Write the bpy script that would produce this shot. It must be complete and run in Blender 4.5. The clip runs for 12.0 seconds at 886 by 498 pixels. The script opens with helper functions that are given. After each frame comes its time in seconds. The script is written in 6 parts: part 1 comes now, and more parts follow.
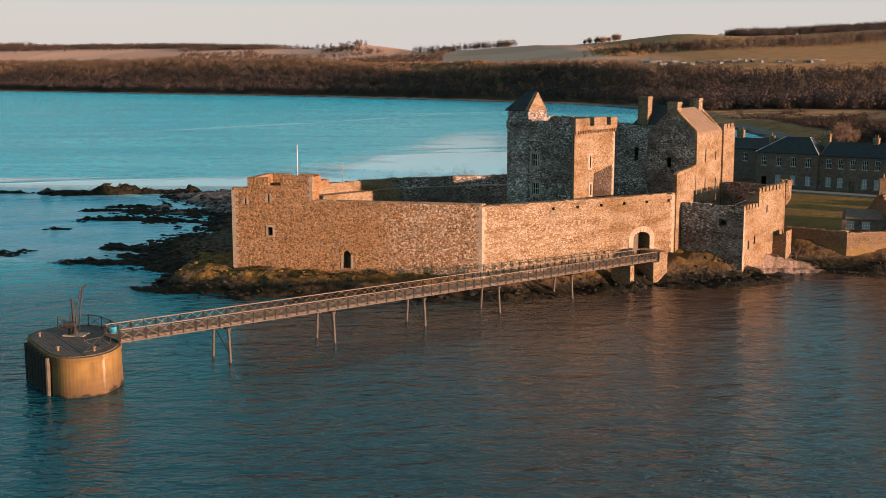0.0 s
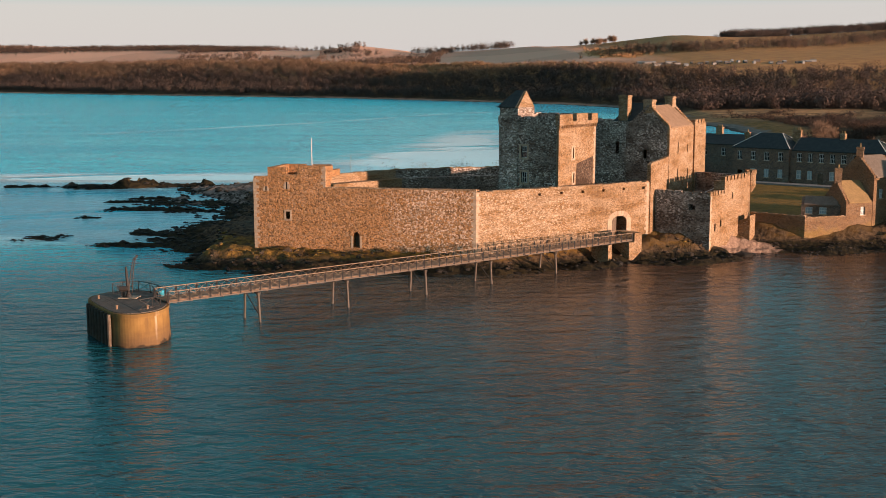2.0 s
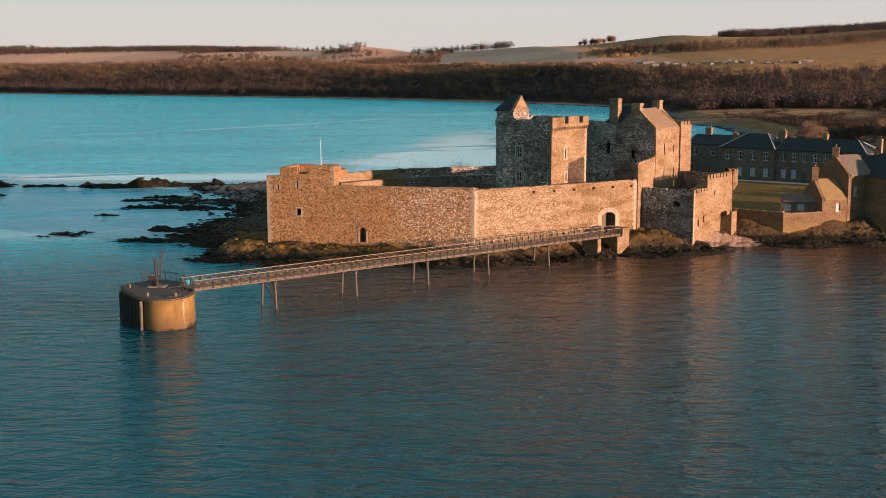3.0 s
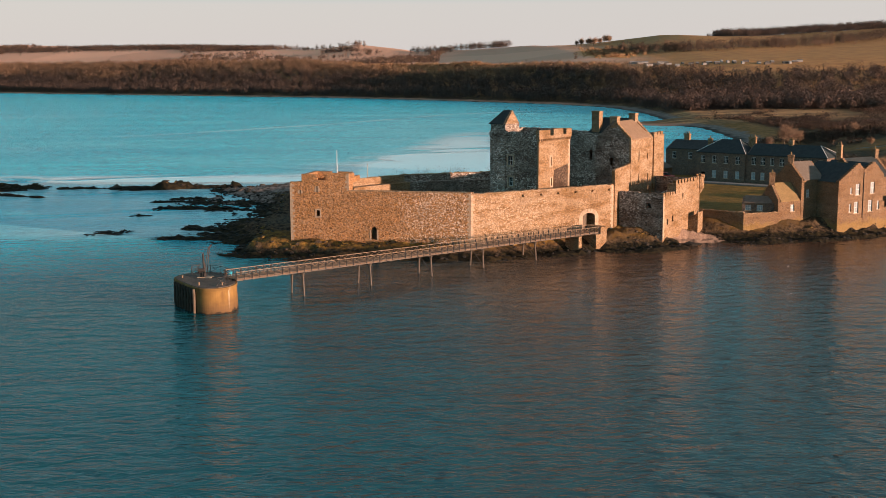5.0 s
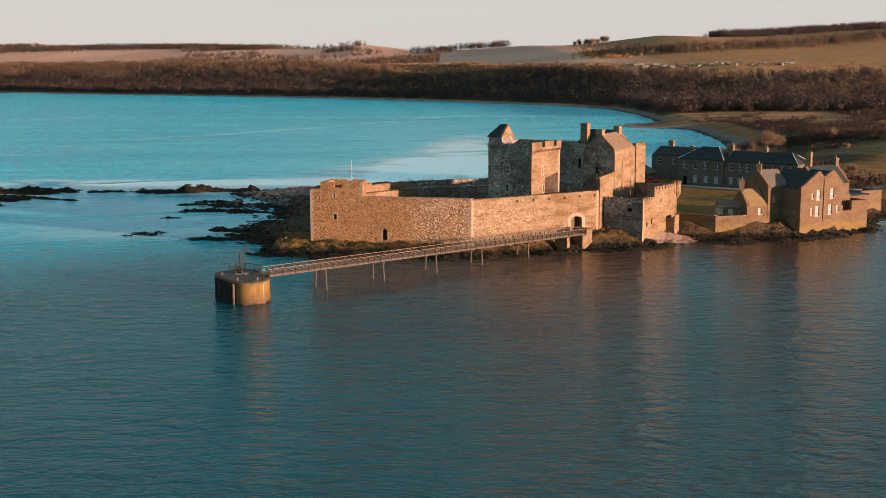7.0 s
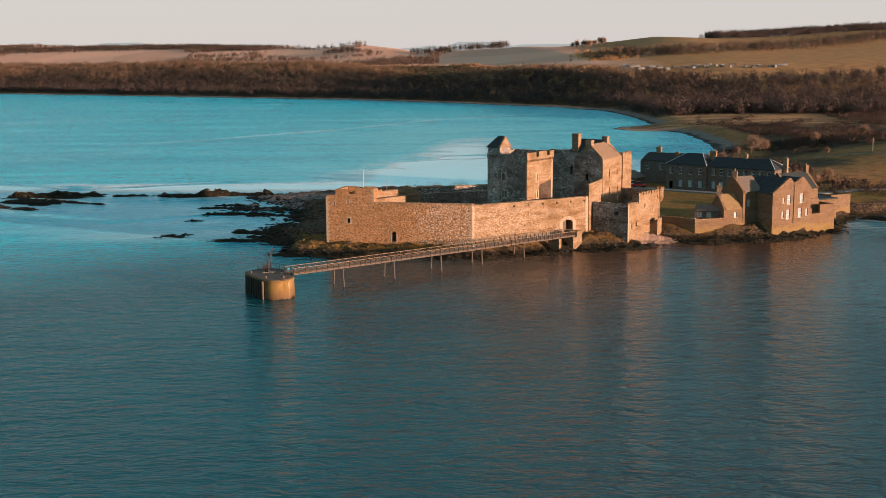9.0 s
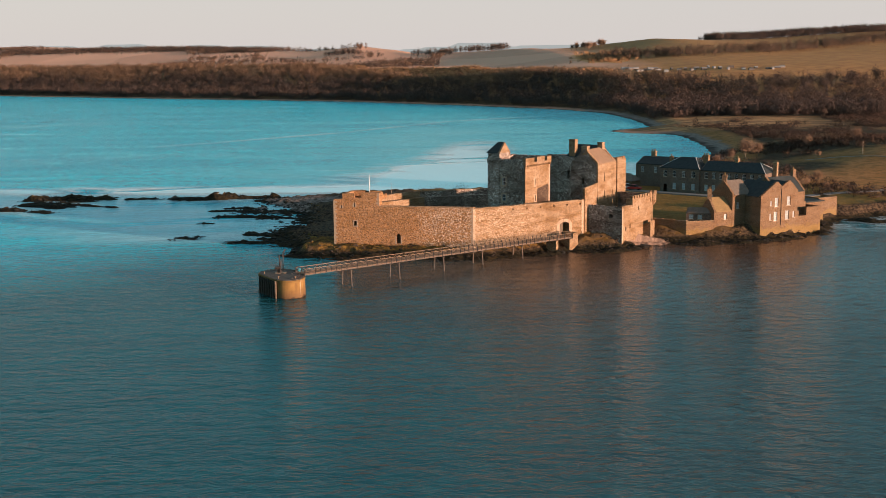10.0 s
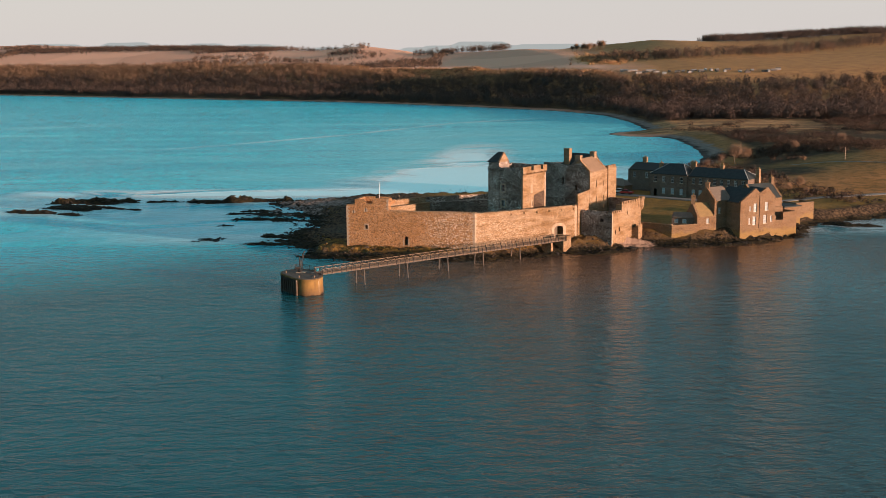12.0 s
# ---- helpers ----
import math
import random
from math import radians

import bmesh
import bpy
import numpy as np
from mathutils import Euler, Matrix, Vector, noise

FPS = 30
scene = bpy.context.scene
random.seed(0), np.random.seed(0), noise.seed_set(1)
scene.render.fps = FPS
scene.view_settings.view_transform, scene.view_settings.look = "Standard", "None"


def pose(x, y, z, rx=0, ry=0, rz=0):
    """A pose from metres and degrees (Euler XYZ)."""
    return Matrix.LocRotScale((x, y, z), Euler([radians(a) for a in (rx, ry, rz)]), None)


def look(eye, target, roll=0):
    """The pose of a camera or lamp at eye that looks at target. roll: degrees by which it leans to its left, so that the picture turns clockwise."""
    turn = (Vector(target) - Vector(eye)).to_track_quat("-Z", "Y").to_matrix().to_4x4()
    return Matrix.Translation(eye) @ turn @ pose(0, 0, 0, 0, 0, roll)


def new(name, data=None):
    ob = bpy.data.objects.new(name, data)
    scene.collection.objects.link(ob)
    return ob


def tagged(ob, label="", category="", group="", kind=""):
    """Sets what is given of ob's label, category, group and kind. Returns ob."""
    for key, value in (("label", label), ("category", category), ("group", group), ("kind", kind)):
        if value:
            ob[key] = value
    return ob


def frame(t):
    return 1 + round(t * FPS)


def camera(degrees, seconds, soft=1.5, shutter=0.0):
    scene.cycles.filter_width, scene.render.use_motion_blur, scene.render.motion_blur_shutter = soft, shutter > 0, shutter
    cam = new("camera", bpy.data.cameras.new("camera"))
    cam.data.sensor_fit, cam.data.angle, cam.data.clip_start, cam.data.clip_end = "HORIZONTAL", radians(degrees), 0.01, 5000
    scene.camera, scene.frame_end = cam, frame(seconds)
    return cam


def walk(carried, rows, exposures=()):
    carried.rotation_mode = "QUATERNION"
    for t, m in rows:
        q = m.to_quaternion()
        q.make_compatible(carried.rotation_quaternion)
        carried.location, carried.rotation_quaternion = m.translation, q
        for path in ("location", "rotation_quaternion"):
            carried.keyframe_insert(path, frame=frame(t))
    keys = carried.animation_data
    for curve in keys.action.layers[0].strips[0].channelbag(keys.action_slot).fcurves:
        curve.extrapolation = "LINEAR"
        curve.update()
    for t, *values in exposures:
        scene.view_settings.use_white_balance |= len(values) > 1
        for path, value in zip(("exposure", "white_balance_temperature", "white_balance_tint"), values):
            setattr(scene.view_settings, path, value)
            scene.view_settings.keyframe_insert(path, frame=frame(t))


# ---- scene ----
cam = camera(42.0, 12.0, soft=0.8)
PATH = [
    (0, (0.529, -0.206, 24.972), (0.594, 1.77, 24.67), 0.0),
    (0.5, (0.484, -3.778, 24.868), (0.549, -1.802, 24.566), 0.0),
    (1, (0.312, -7.78, 24.88), (0.378, -5.803, 24.578), -0.1),
    (1.5, (0.12, -12.29, 24.923), (0.187, -10.314, 24.621), -0.1),
    (2, (-0.09, -17.267, 24.951), (-0.022, -15.291, 24.651), -0.1),
    (2.5, (-0.225, -22.686, 25.424), (-0.158, -20.71, 25.122), -0.2),
    (3, (-0.48, -28.233, 25.88), (-0.413, -26.257, 25.579), -0.2),
    (5, (-1.626, -52.02, 29.483), (-1.557, -50.045, 29.176), -0.3),
    (5.5, (-2.021, -57.855, 30.429), (-1.951, -55.88, 30.121), -0.3),
    (6, (-2.479, -63.783, 31.408), (-2.408, -61.808, 31.099), -0.4),
    (6.5, (-2.737, -69.31, 32.376), (-2.666, -67.336, 32.066), -0.4),
    (7, (-3.139, -74.93, 33.512), (-3.069, -72.955, 33.2), -0.3),
    (9, (-4.751, -96.368, 37.405), (-4.68, -94.394, 37.09), -0.4),
    (9.5, (-5.054, -102.139, 38.305), (-4.984, -100.165, 37.991), -0.4),
    (10, (-5.506, -107.249, 39.306), (-5.436, -105.275, 38.992), -0.5),
    (10.5, (-5.866, -112.609, 40.417), (-5.797, -110.635, 40.101), -0.5),
    (11, (-6.301, -118.083, 41.571), (-6.233, -116.109, 41.255), -0.5),
    (11.5, (-6.613, -123.568, 42.676), (-6.545, -121.595, 42.359), -0.5),
    (12, (-6.916, -128.362, 43.576), (-6.848, -126.389, 43.258), -0.4),
]
walk(cam, [(t, look(eye, target, roll)) for t, eye, target, roll in PATH])

# ---- light ----
SUN_DIR = Vector((0.845, -0.535, 0.0)).normalized()
SUN_ELEV = radians(5.2)
world = bpy.data.worlds.new("sky")
scene.world = world
world.use_nodes = True
wn, wl = world.node_tree.nodes, world.node_tree.links
wn.clear()
sky = wn.new("ShaderNodeTexSky")
sky.sky_type, sky.sun_disc = "NISHITA", False
sky.sun_elevation = SUN_ELEV
sky.sun_rotation = math.atan2(SUN_DIR.x, SUN_DIR.y)
sky.air_density, sky.dust_density, sky.ozone_density = 1.0, 1.5, 1.0
bg = wn.new("ShaderNodeBackground")
bg.inputs[1].default_value = 0.129
wo = wn.new("ShaderNodeOutputWorld")
# evening haze: pale warm grey at the horizon that clears into blue-green above
wc = wn.new("ShaderNodeTexCoord")
ws = wn.new("ShaderNodeSeparateXYZ")
wl.new(wc.outputs["Generated"], ws.inputs[0])
wr = wn.new("ShaderNodeValToRGB")
wl.new(ws.outputs[2], wr.inputs[0])
stops = wr.color_ramp.elements
stops[0].position, stops[0].color = 0.0, (2.95, 2.74, 2.7, 1)
stops[1].position, stops[1].color = 1.0, (1.12, 1.2, 1.42, 1)
for at, col in ((0.055, (2.8, 2.66, 2.63, 1)), (0.09, (0.6, 2.4, 2.9, 1)), (0.2, (0.3, 2.1, 2.65, 1)), (0.34, (0.45, 1.42, 1.8, 1)), (0.58, (0.74, 1.22, 1.55, 1))):
    e = stops.new(at)
    e.color = col
wm_ = wn.new("ShaderNodeMix")
wm_.data_type = "RGBA"
wm_.inputs[0].default_value = 0.9
wl.new(sky.outputs[0], wm_.inputs[6])
wl.new(wr.outputs[0], wm_.inputs[7])
wl.new(wm_.outputs[2], bg.inputs[0])
wl.new(bg.outputs[0], wo.inputs[0])
sun = new("sun", bpy.data.lights.new("sun", "SUN"))
sun.data.energy, sun.data.angle, sun.data.color = 5.0, radians(1.2), (1.0, 0.65, 0.48)
sun.matrix_world = look((0, 0, 200), Vector((0, 0, 200)) - Vector((SUN_DIR.x * math.cos(SUN_ELEV), SUN_DIR.y * math.cos(SUN_ELEV), math.sin(SUN_ELEV))))
scene.view_settings.exposure = 0.9


# ---- materials ----
class Mat:
    """A node material with a Principled shader and a few short helpers."""

    def __init__(self, name, rough=0.9, spec=0.25, metal=0.0):
        self.m = bpy.data.materials.new(name)
        self.m.use_nodes = True
        self.t = self.m.node_tree
        self.p = self.t.nodes["Principled BSDF"]
        self.p.inputs["Roughness"].default_value = rough
        self.p.inputs["Specular IOR Level"].default_value = spec
        self.p.inputs["Metallic"].default_value = metal
        self.geo = self.t.nodes.new("ShaderNodeNewGeometry")

    def node(self, kind, **inputs):
        n = self.t.nodes.new(kind)
        for k, v in inputs.items():
            self.put(n.inputs[k.replace("_", " ")], v)
        return n

    def put(self, socket, v):
        if isinstance(v, bpy.types.NodeSocket):
            self.t.links.new(v, socket)
        elif isinstance(v, tuple) and len(v) == 3 and socket.type == "RGBA":
            socket.default_value = (*v, 1)
        else:
            socket.default_value = v

    def pos(self, scale=(1, 1, 1)):
        n = self.t.nodes.new("ShaderNodeMapping")
        self.t.links.new(self.geo.outputs["Position"], n.inputs[0])
        n.inputs["Scale"].default_value = scale
        return n.outputs[0]

    def noise(self, scale, detail=4.0, vec=None, rough=0.55, distort=0.0):
        n = self.node("ShaderNodeTexNoise", Scale=scale, Detail=detail, Roughness=rough, Distortion=distort)
        self.t.links.new(vec or self.pos(), n.inputs["Vector"])
        return n.outputs["Fac"]

    def voronoi(self, scale, vec=None, feature="F1", out="Distance", rand=1.0):
        n = self.t.nodes.new("ShaderNodeTexVoronoi")
        n.feature = feature
        n.inputs["Scale"].default_value = scale
        n.inputs["Randomness"].default_value = rand
        self.t.links.new(vec or self.pos(), n.inputs["Vector"])
        return n.outputs[out]

    def ramp(self, fac, lo, hi, a=0.0, b=1.0):
        n = self.t.nodes.new("ShaderNodeMapRange")
        for i, v in enumerate((fac, lo, hi, a, b)):
            self.put(n.inputs[i], v)
        return n.outputs[0]

    def mix(self, fac, a, b, blend="MIX"):
        n = self.t.nodes.new("ShaderNodeMix")
        n.data_type, n.blend_type = "RGBA", blend
        self.put(n.inputs[0], fac), self.put(n.inputs[6], a), self.put(n.inputs[7], b)
        return n.outputs[2]

    def math(self, op, a, b=0.0):
        n = self.t.nodes.new("ShaderNodeMath")
        n.operation = op
        self.put(n.inputs[0], a), self.put(n.inputs[1], b)
        return n.outputs[0]

    def attr(self, name):
        n = self.t.nodes.new("ShaderNodeAttribute")
        n.attribute_name = name
        return n.outputs["Fac"]

    def height(self):
        n = self.t.nodes.new("ShaderNodeSeparateXYZ")
        self.t.links.new(self.geo.outputs["Position"], n.inputs[0])
        return n.outputs[2]

    def pos_y(self):
        n = self.t.nodes.new("ShaderNodeSeparateXYZ")
        self.t.links.new(self.geo.outputs["Position"], n.inputs[0])
        return n.outputs[1]

    def color(self, c):
        self.put(self.p.inputs["Base Color"], c)
        return self

    def bump(self, h, dist, strength=1.0):
        n = self.node("ShaderNodeBump", Height=h, Distance=dist, Strength=strength)
        last = self.p.inputs["Normal"].links
        if last:
            self.t.links.new(last[0].from_socket, n.inputs["Normal"])
        self.t.links.new(n.outputs[0], self.p.inputs["Normal"])
        return self


def stone(name, base, light, dark, scale=2.6, mortar=0.5, patch=0.5, pale=0.6, pits=0.5, relief=0.16, wash=None, algae=None, flat_z=1.45, course=0.0):
    """Random rubble: stones of many tones with worn joints, flecks and patches of pale lime, dark pits and weathering.
    wash: centre and radius of a large patch of old limewash, and its share elsewhere; algae: colour and height of a stained foot;
    flat_z: how much longer than high the stones lie; course: how plainly their level beds show."""
    m = Mat(name, 0.94, 0.1)
    flat = m.pos((1.0, 1.0, flat_z))
    warp = m.node("ShaderNodeTexNoise", Scale=1.7, Detail=3.0)
    m.t.links.new(flat, warp.inputs["Vector"])
    add = m.node("ShaderNodeVectorMath")
    add.operation = "MULTIPLY_ADD"
    m.t.links.new(warp.outputs["Color"], add.inputs[0])
    add.inputs[1].default_value = (0.26, 0.26, 0.26)
    m.t.links.new(flat, add.inputs[2])
    v = add.outputs[0]
    cell = m.voronoi(scale, v, "F1", "Color")
    edge = m.voronoi(scale, v, "DISTANCE_TO_EDGE")
    sep = m.node("ShaderNodeSeparateColor")
    m.t.links.new(cell, sep.inputs[0])
    warm = tuple(x * k for x, k in zip(base, (1.22, 1.04, 0.84)))
    c = m.mix(m.ramp(sep.outputs[0], 0.05, 0.95), tuple(0.6 * x for x in base), warm)
    # weathering a few metres across, drawn out level along the beds
    beds = m.noise(0.55, 5.0, m.pos((0.45, 0.45, 1.7)), 0.6)
    c = m.mix(m.ramp(beds, 0.36, 0.66, 0.0, 0.15 + 0.55 * course), c, tuple(0.55 * a + 0.45 * b for a, b in zip(base, light)))
    c = m.mix(m.ramp(beds, 0.34, 0.46, 0.4 * course, 0.0), c, tuple(0.55 * x for x in base))
    big = m.ramp(m.noise(0.16, 5.0, None, 0.65), 0.52 - patch * 0.12, 0.52 + patch * 0.12)
    if wash:
        near = m.node("ShaderNodeVectorMath")
        near.operation = "DISTANCE"
        m.t.links.new(m.geo.outputs["Position"], near.inputs[0])
        near.inputs[1].default_value = wash[0]
        ragged = m.math("ADD", near.outputs["Value"], m.ramp(m.noise(0.35, 4.0), 0.3, 0.7, -2.5, 2.5))
        big = m.math("MAXIMUM", m.math("MULTIPLY", big, wash[2]), m.ramp(ragged, wash[1] * 0.55, wash[1], 1.0, 0.0))
    fleck = m.math("MAXIMUM", m.ramp(sep.outputs[2], 0.62, 0.8), m.ramp(m.noise(3.6, 5.0, v, 0.65), 0.52, 0.66))
    c = m.mix(m.math("MULTIPLY", m.math("MULTIPLY", fleck, m.ramp(big, 0.0, 1.0, 0.14, 1.0)), pale), c, light)
    c = m.mix(m.ramp(sep.outputs[1], 0.76, 0.86, 0.0, pits), c, dark)
    c = m.mix(m.ramp(m.noise(0.3, 6.0, None, 0.65), 0.55, 0.74, 0.0, 0.5), c, dark)
    c = m.mix(m.math("MULTIPLY", m.ramp(edge, 0.0, 0.06, 1.0, 0.0), mortar), c, tuple(0.42 * x for x in base))
    c = m.mix(m.ramp(m.noise(4.2, 5.0, None, 0.7), 0.54, 0.68, 0.0, 0.75), c, tuple(0.34 * x for x in base))
    if algae:
        foot = m.math("ADD", m.height(), m.ramp(m.noise(0.9, 4.0), 0.3, 0.7, -0.8, 0.8))
        c = m.mix(m.ramp(foot, algae[1] - 0.6, algae[1] + 0.4, 0.45, 0.0), c, algae[0])
    m.color(c)
    m.bump(m.ramp(edge, 0.0, 0.14), 0.05, 0.7).bump(m.noise(2.6, 5.0, None, 0.62), relief, 0.8).bump(sep.outputs[2], 0.06, 0.5)
    return m.m


def plain(name, a, b, scale=3.0, rough=0.85, spec=0.3, metal=0.0, relief=0.01, fine=14.0):
    m = Mat(name, rough, spec, metal)
    c = m.mix(m.ramp(m.noise(scale, 5.0), 0.3, 0.7), a, b)
    m.color(m.mix(m.ramp(m.noise(fine, 3.0), 0.35, 0.7, 0.0, 0.4), c, tuple(0.5 * x for x in a)))
    m.bump(m.noise(fine, 4.0), relief, 0.7)
    return m.m


STONE_WARM = stone("rubble_stone", (0.31, 0.185, 0.09), (0.64, 0.49, 0.36), (0.12, 0.068, 0.036), 4.6, 0.5, 0.9, 0.68, 0.55, 0.15, ((16.0, 133.0, 6.0), 9.5, 0.7), None, 1.9, 1.2)
STONE_HARL = stone("harled_rubble", (0.46, 0.25, 0.115), (0.8, 0.6, 0.46), (0.11, 0.06, 0.034), 4.8, 0.35, 0.5, 0.85, 0.65, 0.3, ((7.0, 130.0, 5.5), 11.5, 0.12), None, 1.35, 0.0)
# rubble darkened for the castle faces that lie in shade
STONE_SHADE = stone("shaded_rubble", (0.165, 0.115, 0.092), (0.92, 0.78, 0.68), (0.05, 0.035, 0.028), 3.9, 0.55, 0.6, 0.9, 0.65, 0.12, None, None, 1.8, 0.7)
STONE_HOUSE = stone("squared_sandstone", (0.235, 0.15, 0.092), (0.33, 0.23, 0.155), (0.16, 0.105, 0.068), 4.2, 0.25, 0.4, 0.6, 0.35, 0.08, None, ((0.34, 0.215, 0.06), 2.4), 1.8, 0.8)
STONE_PALE = stone("pale_whinstone", (0.25, 0.185, 0.15), (0.92, 0.8, 0.72), (0.06, 0.042, 0.034), 3.9, 0.5, 0.9, 1.0, 0.55, 0.12, None, None, 1.5, 0.6)
# dark copy of the rubble for the stair wall's cast shadow
STONE_SHADOW = stone("shadowed_rubble", (0.085, 0.058, 0.044), (0.3, 0.22, 0.17), (0.035, 0.026, 0.02), 3.9, 0.5, 0.5, 0.5, 0.6, 0.1, None, None, 1.8, 0.5)
STONE_DULL = stone("barracks_rubble", (0.21, 0.16, 0.135), (0.32, 0.27, 0.235), (0.1, 0.08, 0.07), 4.2, 0.25, 0.3, 0.5, 0.5, 0.08)
QUOIN = plain("dressed_quoin", (0.56, 0.42, 0.305), (0.36, 0.25, 0.17), 1.5, 0.9, 0.2, 0.0, 0.03, 5.0)
cm = Mat("stained_concrete", 0.9, 0.2)
cz = cm.height()
cc = cm.mix(cm.ramp(cm.noise(0.5, 5.0), 0.35, 0.65), (0.185, 0.1, 0.032), (0.28, 0.16, 0.052))
streak = cm.noise(1.0, 4.0, cm.pos((1.1, 1.1, 0.1)))
cc = cm.mix(cm.ramp(streak, 0.5, 0.68, 0.0, 0.6), cc, (0.1, 0.058, 0.03))
cc = cm.mix(cm.ramp(streak, 0.27, 0.34, 0.55, 0.0), cc, (0.5, 0.4, 0.29))
lift_line = cm.noise(0.6, 3.0, cm.pos((0.05, 0.05, 3.2)))
cc = cm.mix(cm.ramp(lift_line, 0.5, 0.66, 0.0, 0.5), cc, (0.14, 0.08, 0.035))
tide = cm.math("ADD", cz, cm.ramp(cm.noise(0.8, 4.0), 0.3, 0.7, -0.35, 0.35))
cc = cm.mix(cm.ramp(tide, 0.5, 1.9, 0.75, 0.0), cc, (0.13, 0.075, 0.04))
cm.color(cm.mix(cm.ramp(tide, 0.05, 0.3), (0.04, 0.028, 0.018), cc))
cm.bump(cm.noise(6.0, 4.0), 0.02, 0.7)
CONCRETE = cm.m
DECK_DARK = plain("tarred_deck", (0.12, 0.092, 0.075), (0.19, 0.15, 0.12), 1.2, 0.85, 0.2, 0.0, 0.01, 9.0)
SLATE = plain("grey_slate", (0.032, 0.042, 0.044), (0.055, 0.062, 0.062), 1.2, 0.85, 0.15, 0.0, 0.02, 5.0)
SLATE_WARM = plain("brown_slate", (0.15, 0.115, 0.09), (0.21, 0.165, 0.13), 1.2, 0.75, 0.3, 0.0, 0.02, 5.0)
# paler copy for the south tower's sunlit slope; the bollards share it
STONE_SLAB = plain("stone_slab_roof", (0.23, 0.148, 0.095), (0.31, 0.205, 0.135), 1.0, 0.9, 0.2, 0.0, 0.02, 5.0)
TILE_WARM = plain("lichened_roof", (0.26, 0.17, 0.08), (0.34, 0.22, 0.1), 1.0, 0.9, 0.2, 0.0, 0.02, 5.0)
IRON = plain("rusty_iron", (0.1, 0.078, 0.062), (0.17, 0.13, 0.1), 3.0, 0.7, 0.4, 0.3, 0.003, 20.0)
IRON_TAN = plain("tan_rusted_iron", (0.22, 0.145, 0.09), (0.3, 0.2, 0.125), 3.0, 0.7, 0.4, 0.0, 0.003, 20.0)
IRON_DARK = plain("dark_iron", (0.035, 0.03, 0.028), (0.06, 0.05, 0.045), 3.0, 0.7, 0.4, 0.2, 0.003, 20.0)
TIMBER = plain("weathered_timber", (0.12, 0.085, 0.06), (0.2, 0.15, 0.11), 2.0, 0.9, 0.2, 0.0, 0.01, 12.0)
PLANK = plain("deck_plank", (0.25, 0.15, 0.09), (0.34, 0.21, 0.13), 2.0, 0.9, 0.2, 0.0, 0.01, 12.0)
# timber darkened for the shaded side of the landing stage
FENDER_SHADE = plain("shaded_pile", (0.05, 0.038, 0.03), (0.09, 0.065, 0.048), 2.0, 0.85, 0.25, 0.0, 0.01, 10.0)
WHITE = plain("white_paint", (0.75, 0.74, 0.72), (0.65, 0.64, 0.62), 2.0, 0.5, 0.4, 0.0, 0.002, 20.0)
DARK = plain("dark_interior", (0.02, 0.018, 0.016), (0.03, 0.027, 0.024), 2.0, 0.95, 0.1)
GLASS = Mat("window_glass", 0.06, 0.8).color((0.32, 0.4, 0.43)).m
GLASS_DARK = Mat("dark_window_glass", 0.08, 0.5).color((0.02, 0.024, 0.026)).m


# ---- mesh helpers ----
def thing(name, label, category, x=0, y=0, z=0, group="", kind=""):
    ob = new(name)
    ob.empty_display_size = 0.3
    ob.matrix_world = pose(x, y, z)
    return tagged(ob, label, category, group, kind)


def part(name, bm, material, parent=None, label=""):
    """Links a bmesh in world coordinates as one mesh object under its thing or part."""
    me = bpy.data.meshes.new(name)
    bmesh.ops.recalc_face_normals(bm, faces=bm.faces)
    bm.to_mesh(me)
    bm.free()
    for m in material if isinstance(material, (list, tuple)) else (material,):
        me.materials.append(m)
    ob = new(name, me)
    if parent is not None:
        top = parent
        off = Matrix.Identity(4)
        while top is not None:
            off = off @ Matrix.Translation(top.location)
            top = top.parent
        me.transform(off.inverted())
        ob.parent = parent
    return tagged(ob, label)


def prism(bm, pts, z0, z1):
    """An upright prism over a plan polygon; z1 may be a list of heights, one a corner."""
    n = len(pts)
    zs = z1 if isinstance(z1, (list, tuple)) else [z1] * n
    lo = [bm.verts.new((p[0], p[1], z0)) for p in pts]
    hi = [bm.verts.new((p[0], p[1], h)) for p, h in zip(pts, zs)]
    bm.faces.new(lo[::-1])
    bm.faces.new(hi)
    for i in range(n):
        j = (i + 1) % n
        bm.faces.new((lo[i], lo[j], hi[j], hi[i]))
    return bm


def solid(bm, a, b):
    """A solid between two polygons of as many corners."""
    n = len(a)
    va, vb = [bm.verts.new(p) for p in a], [bm.verts.new(p) for p in b]
    bm.faces.new(va[::-1])
    bm.faces.new(vb)
    for i in range(n):
        j = (i + 1) % n
        bm.faces.new((va[i], va[j], vb[j], vb[i]))


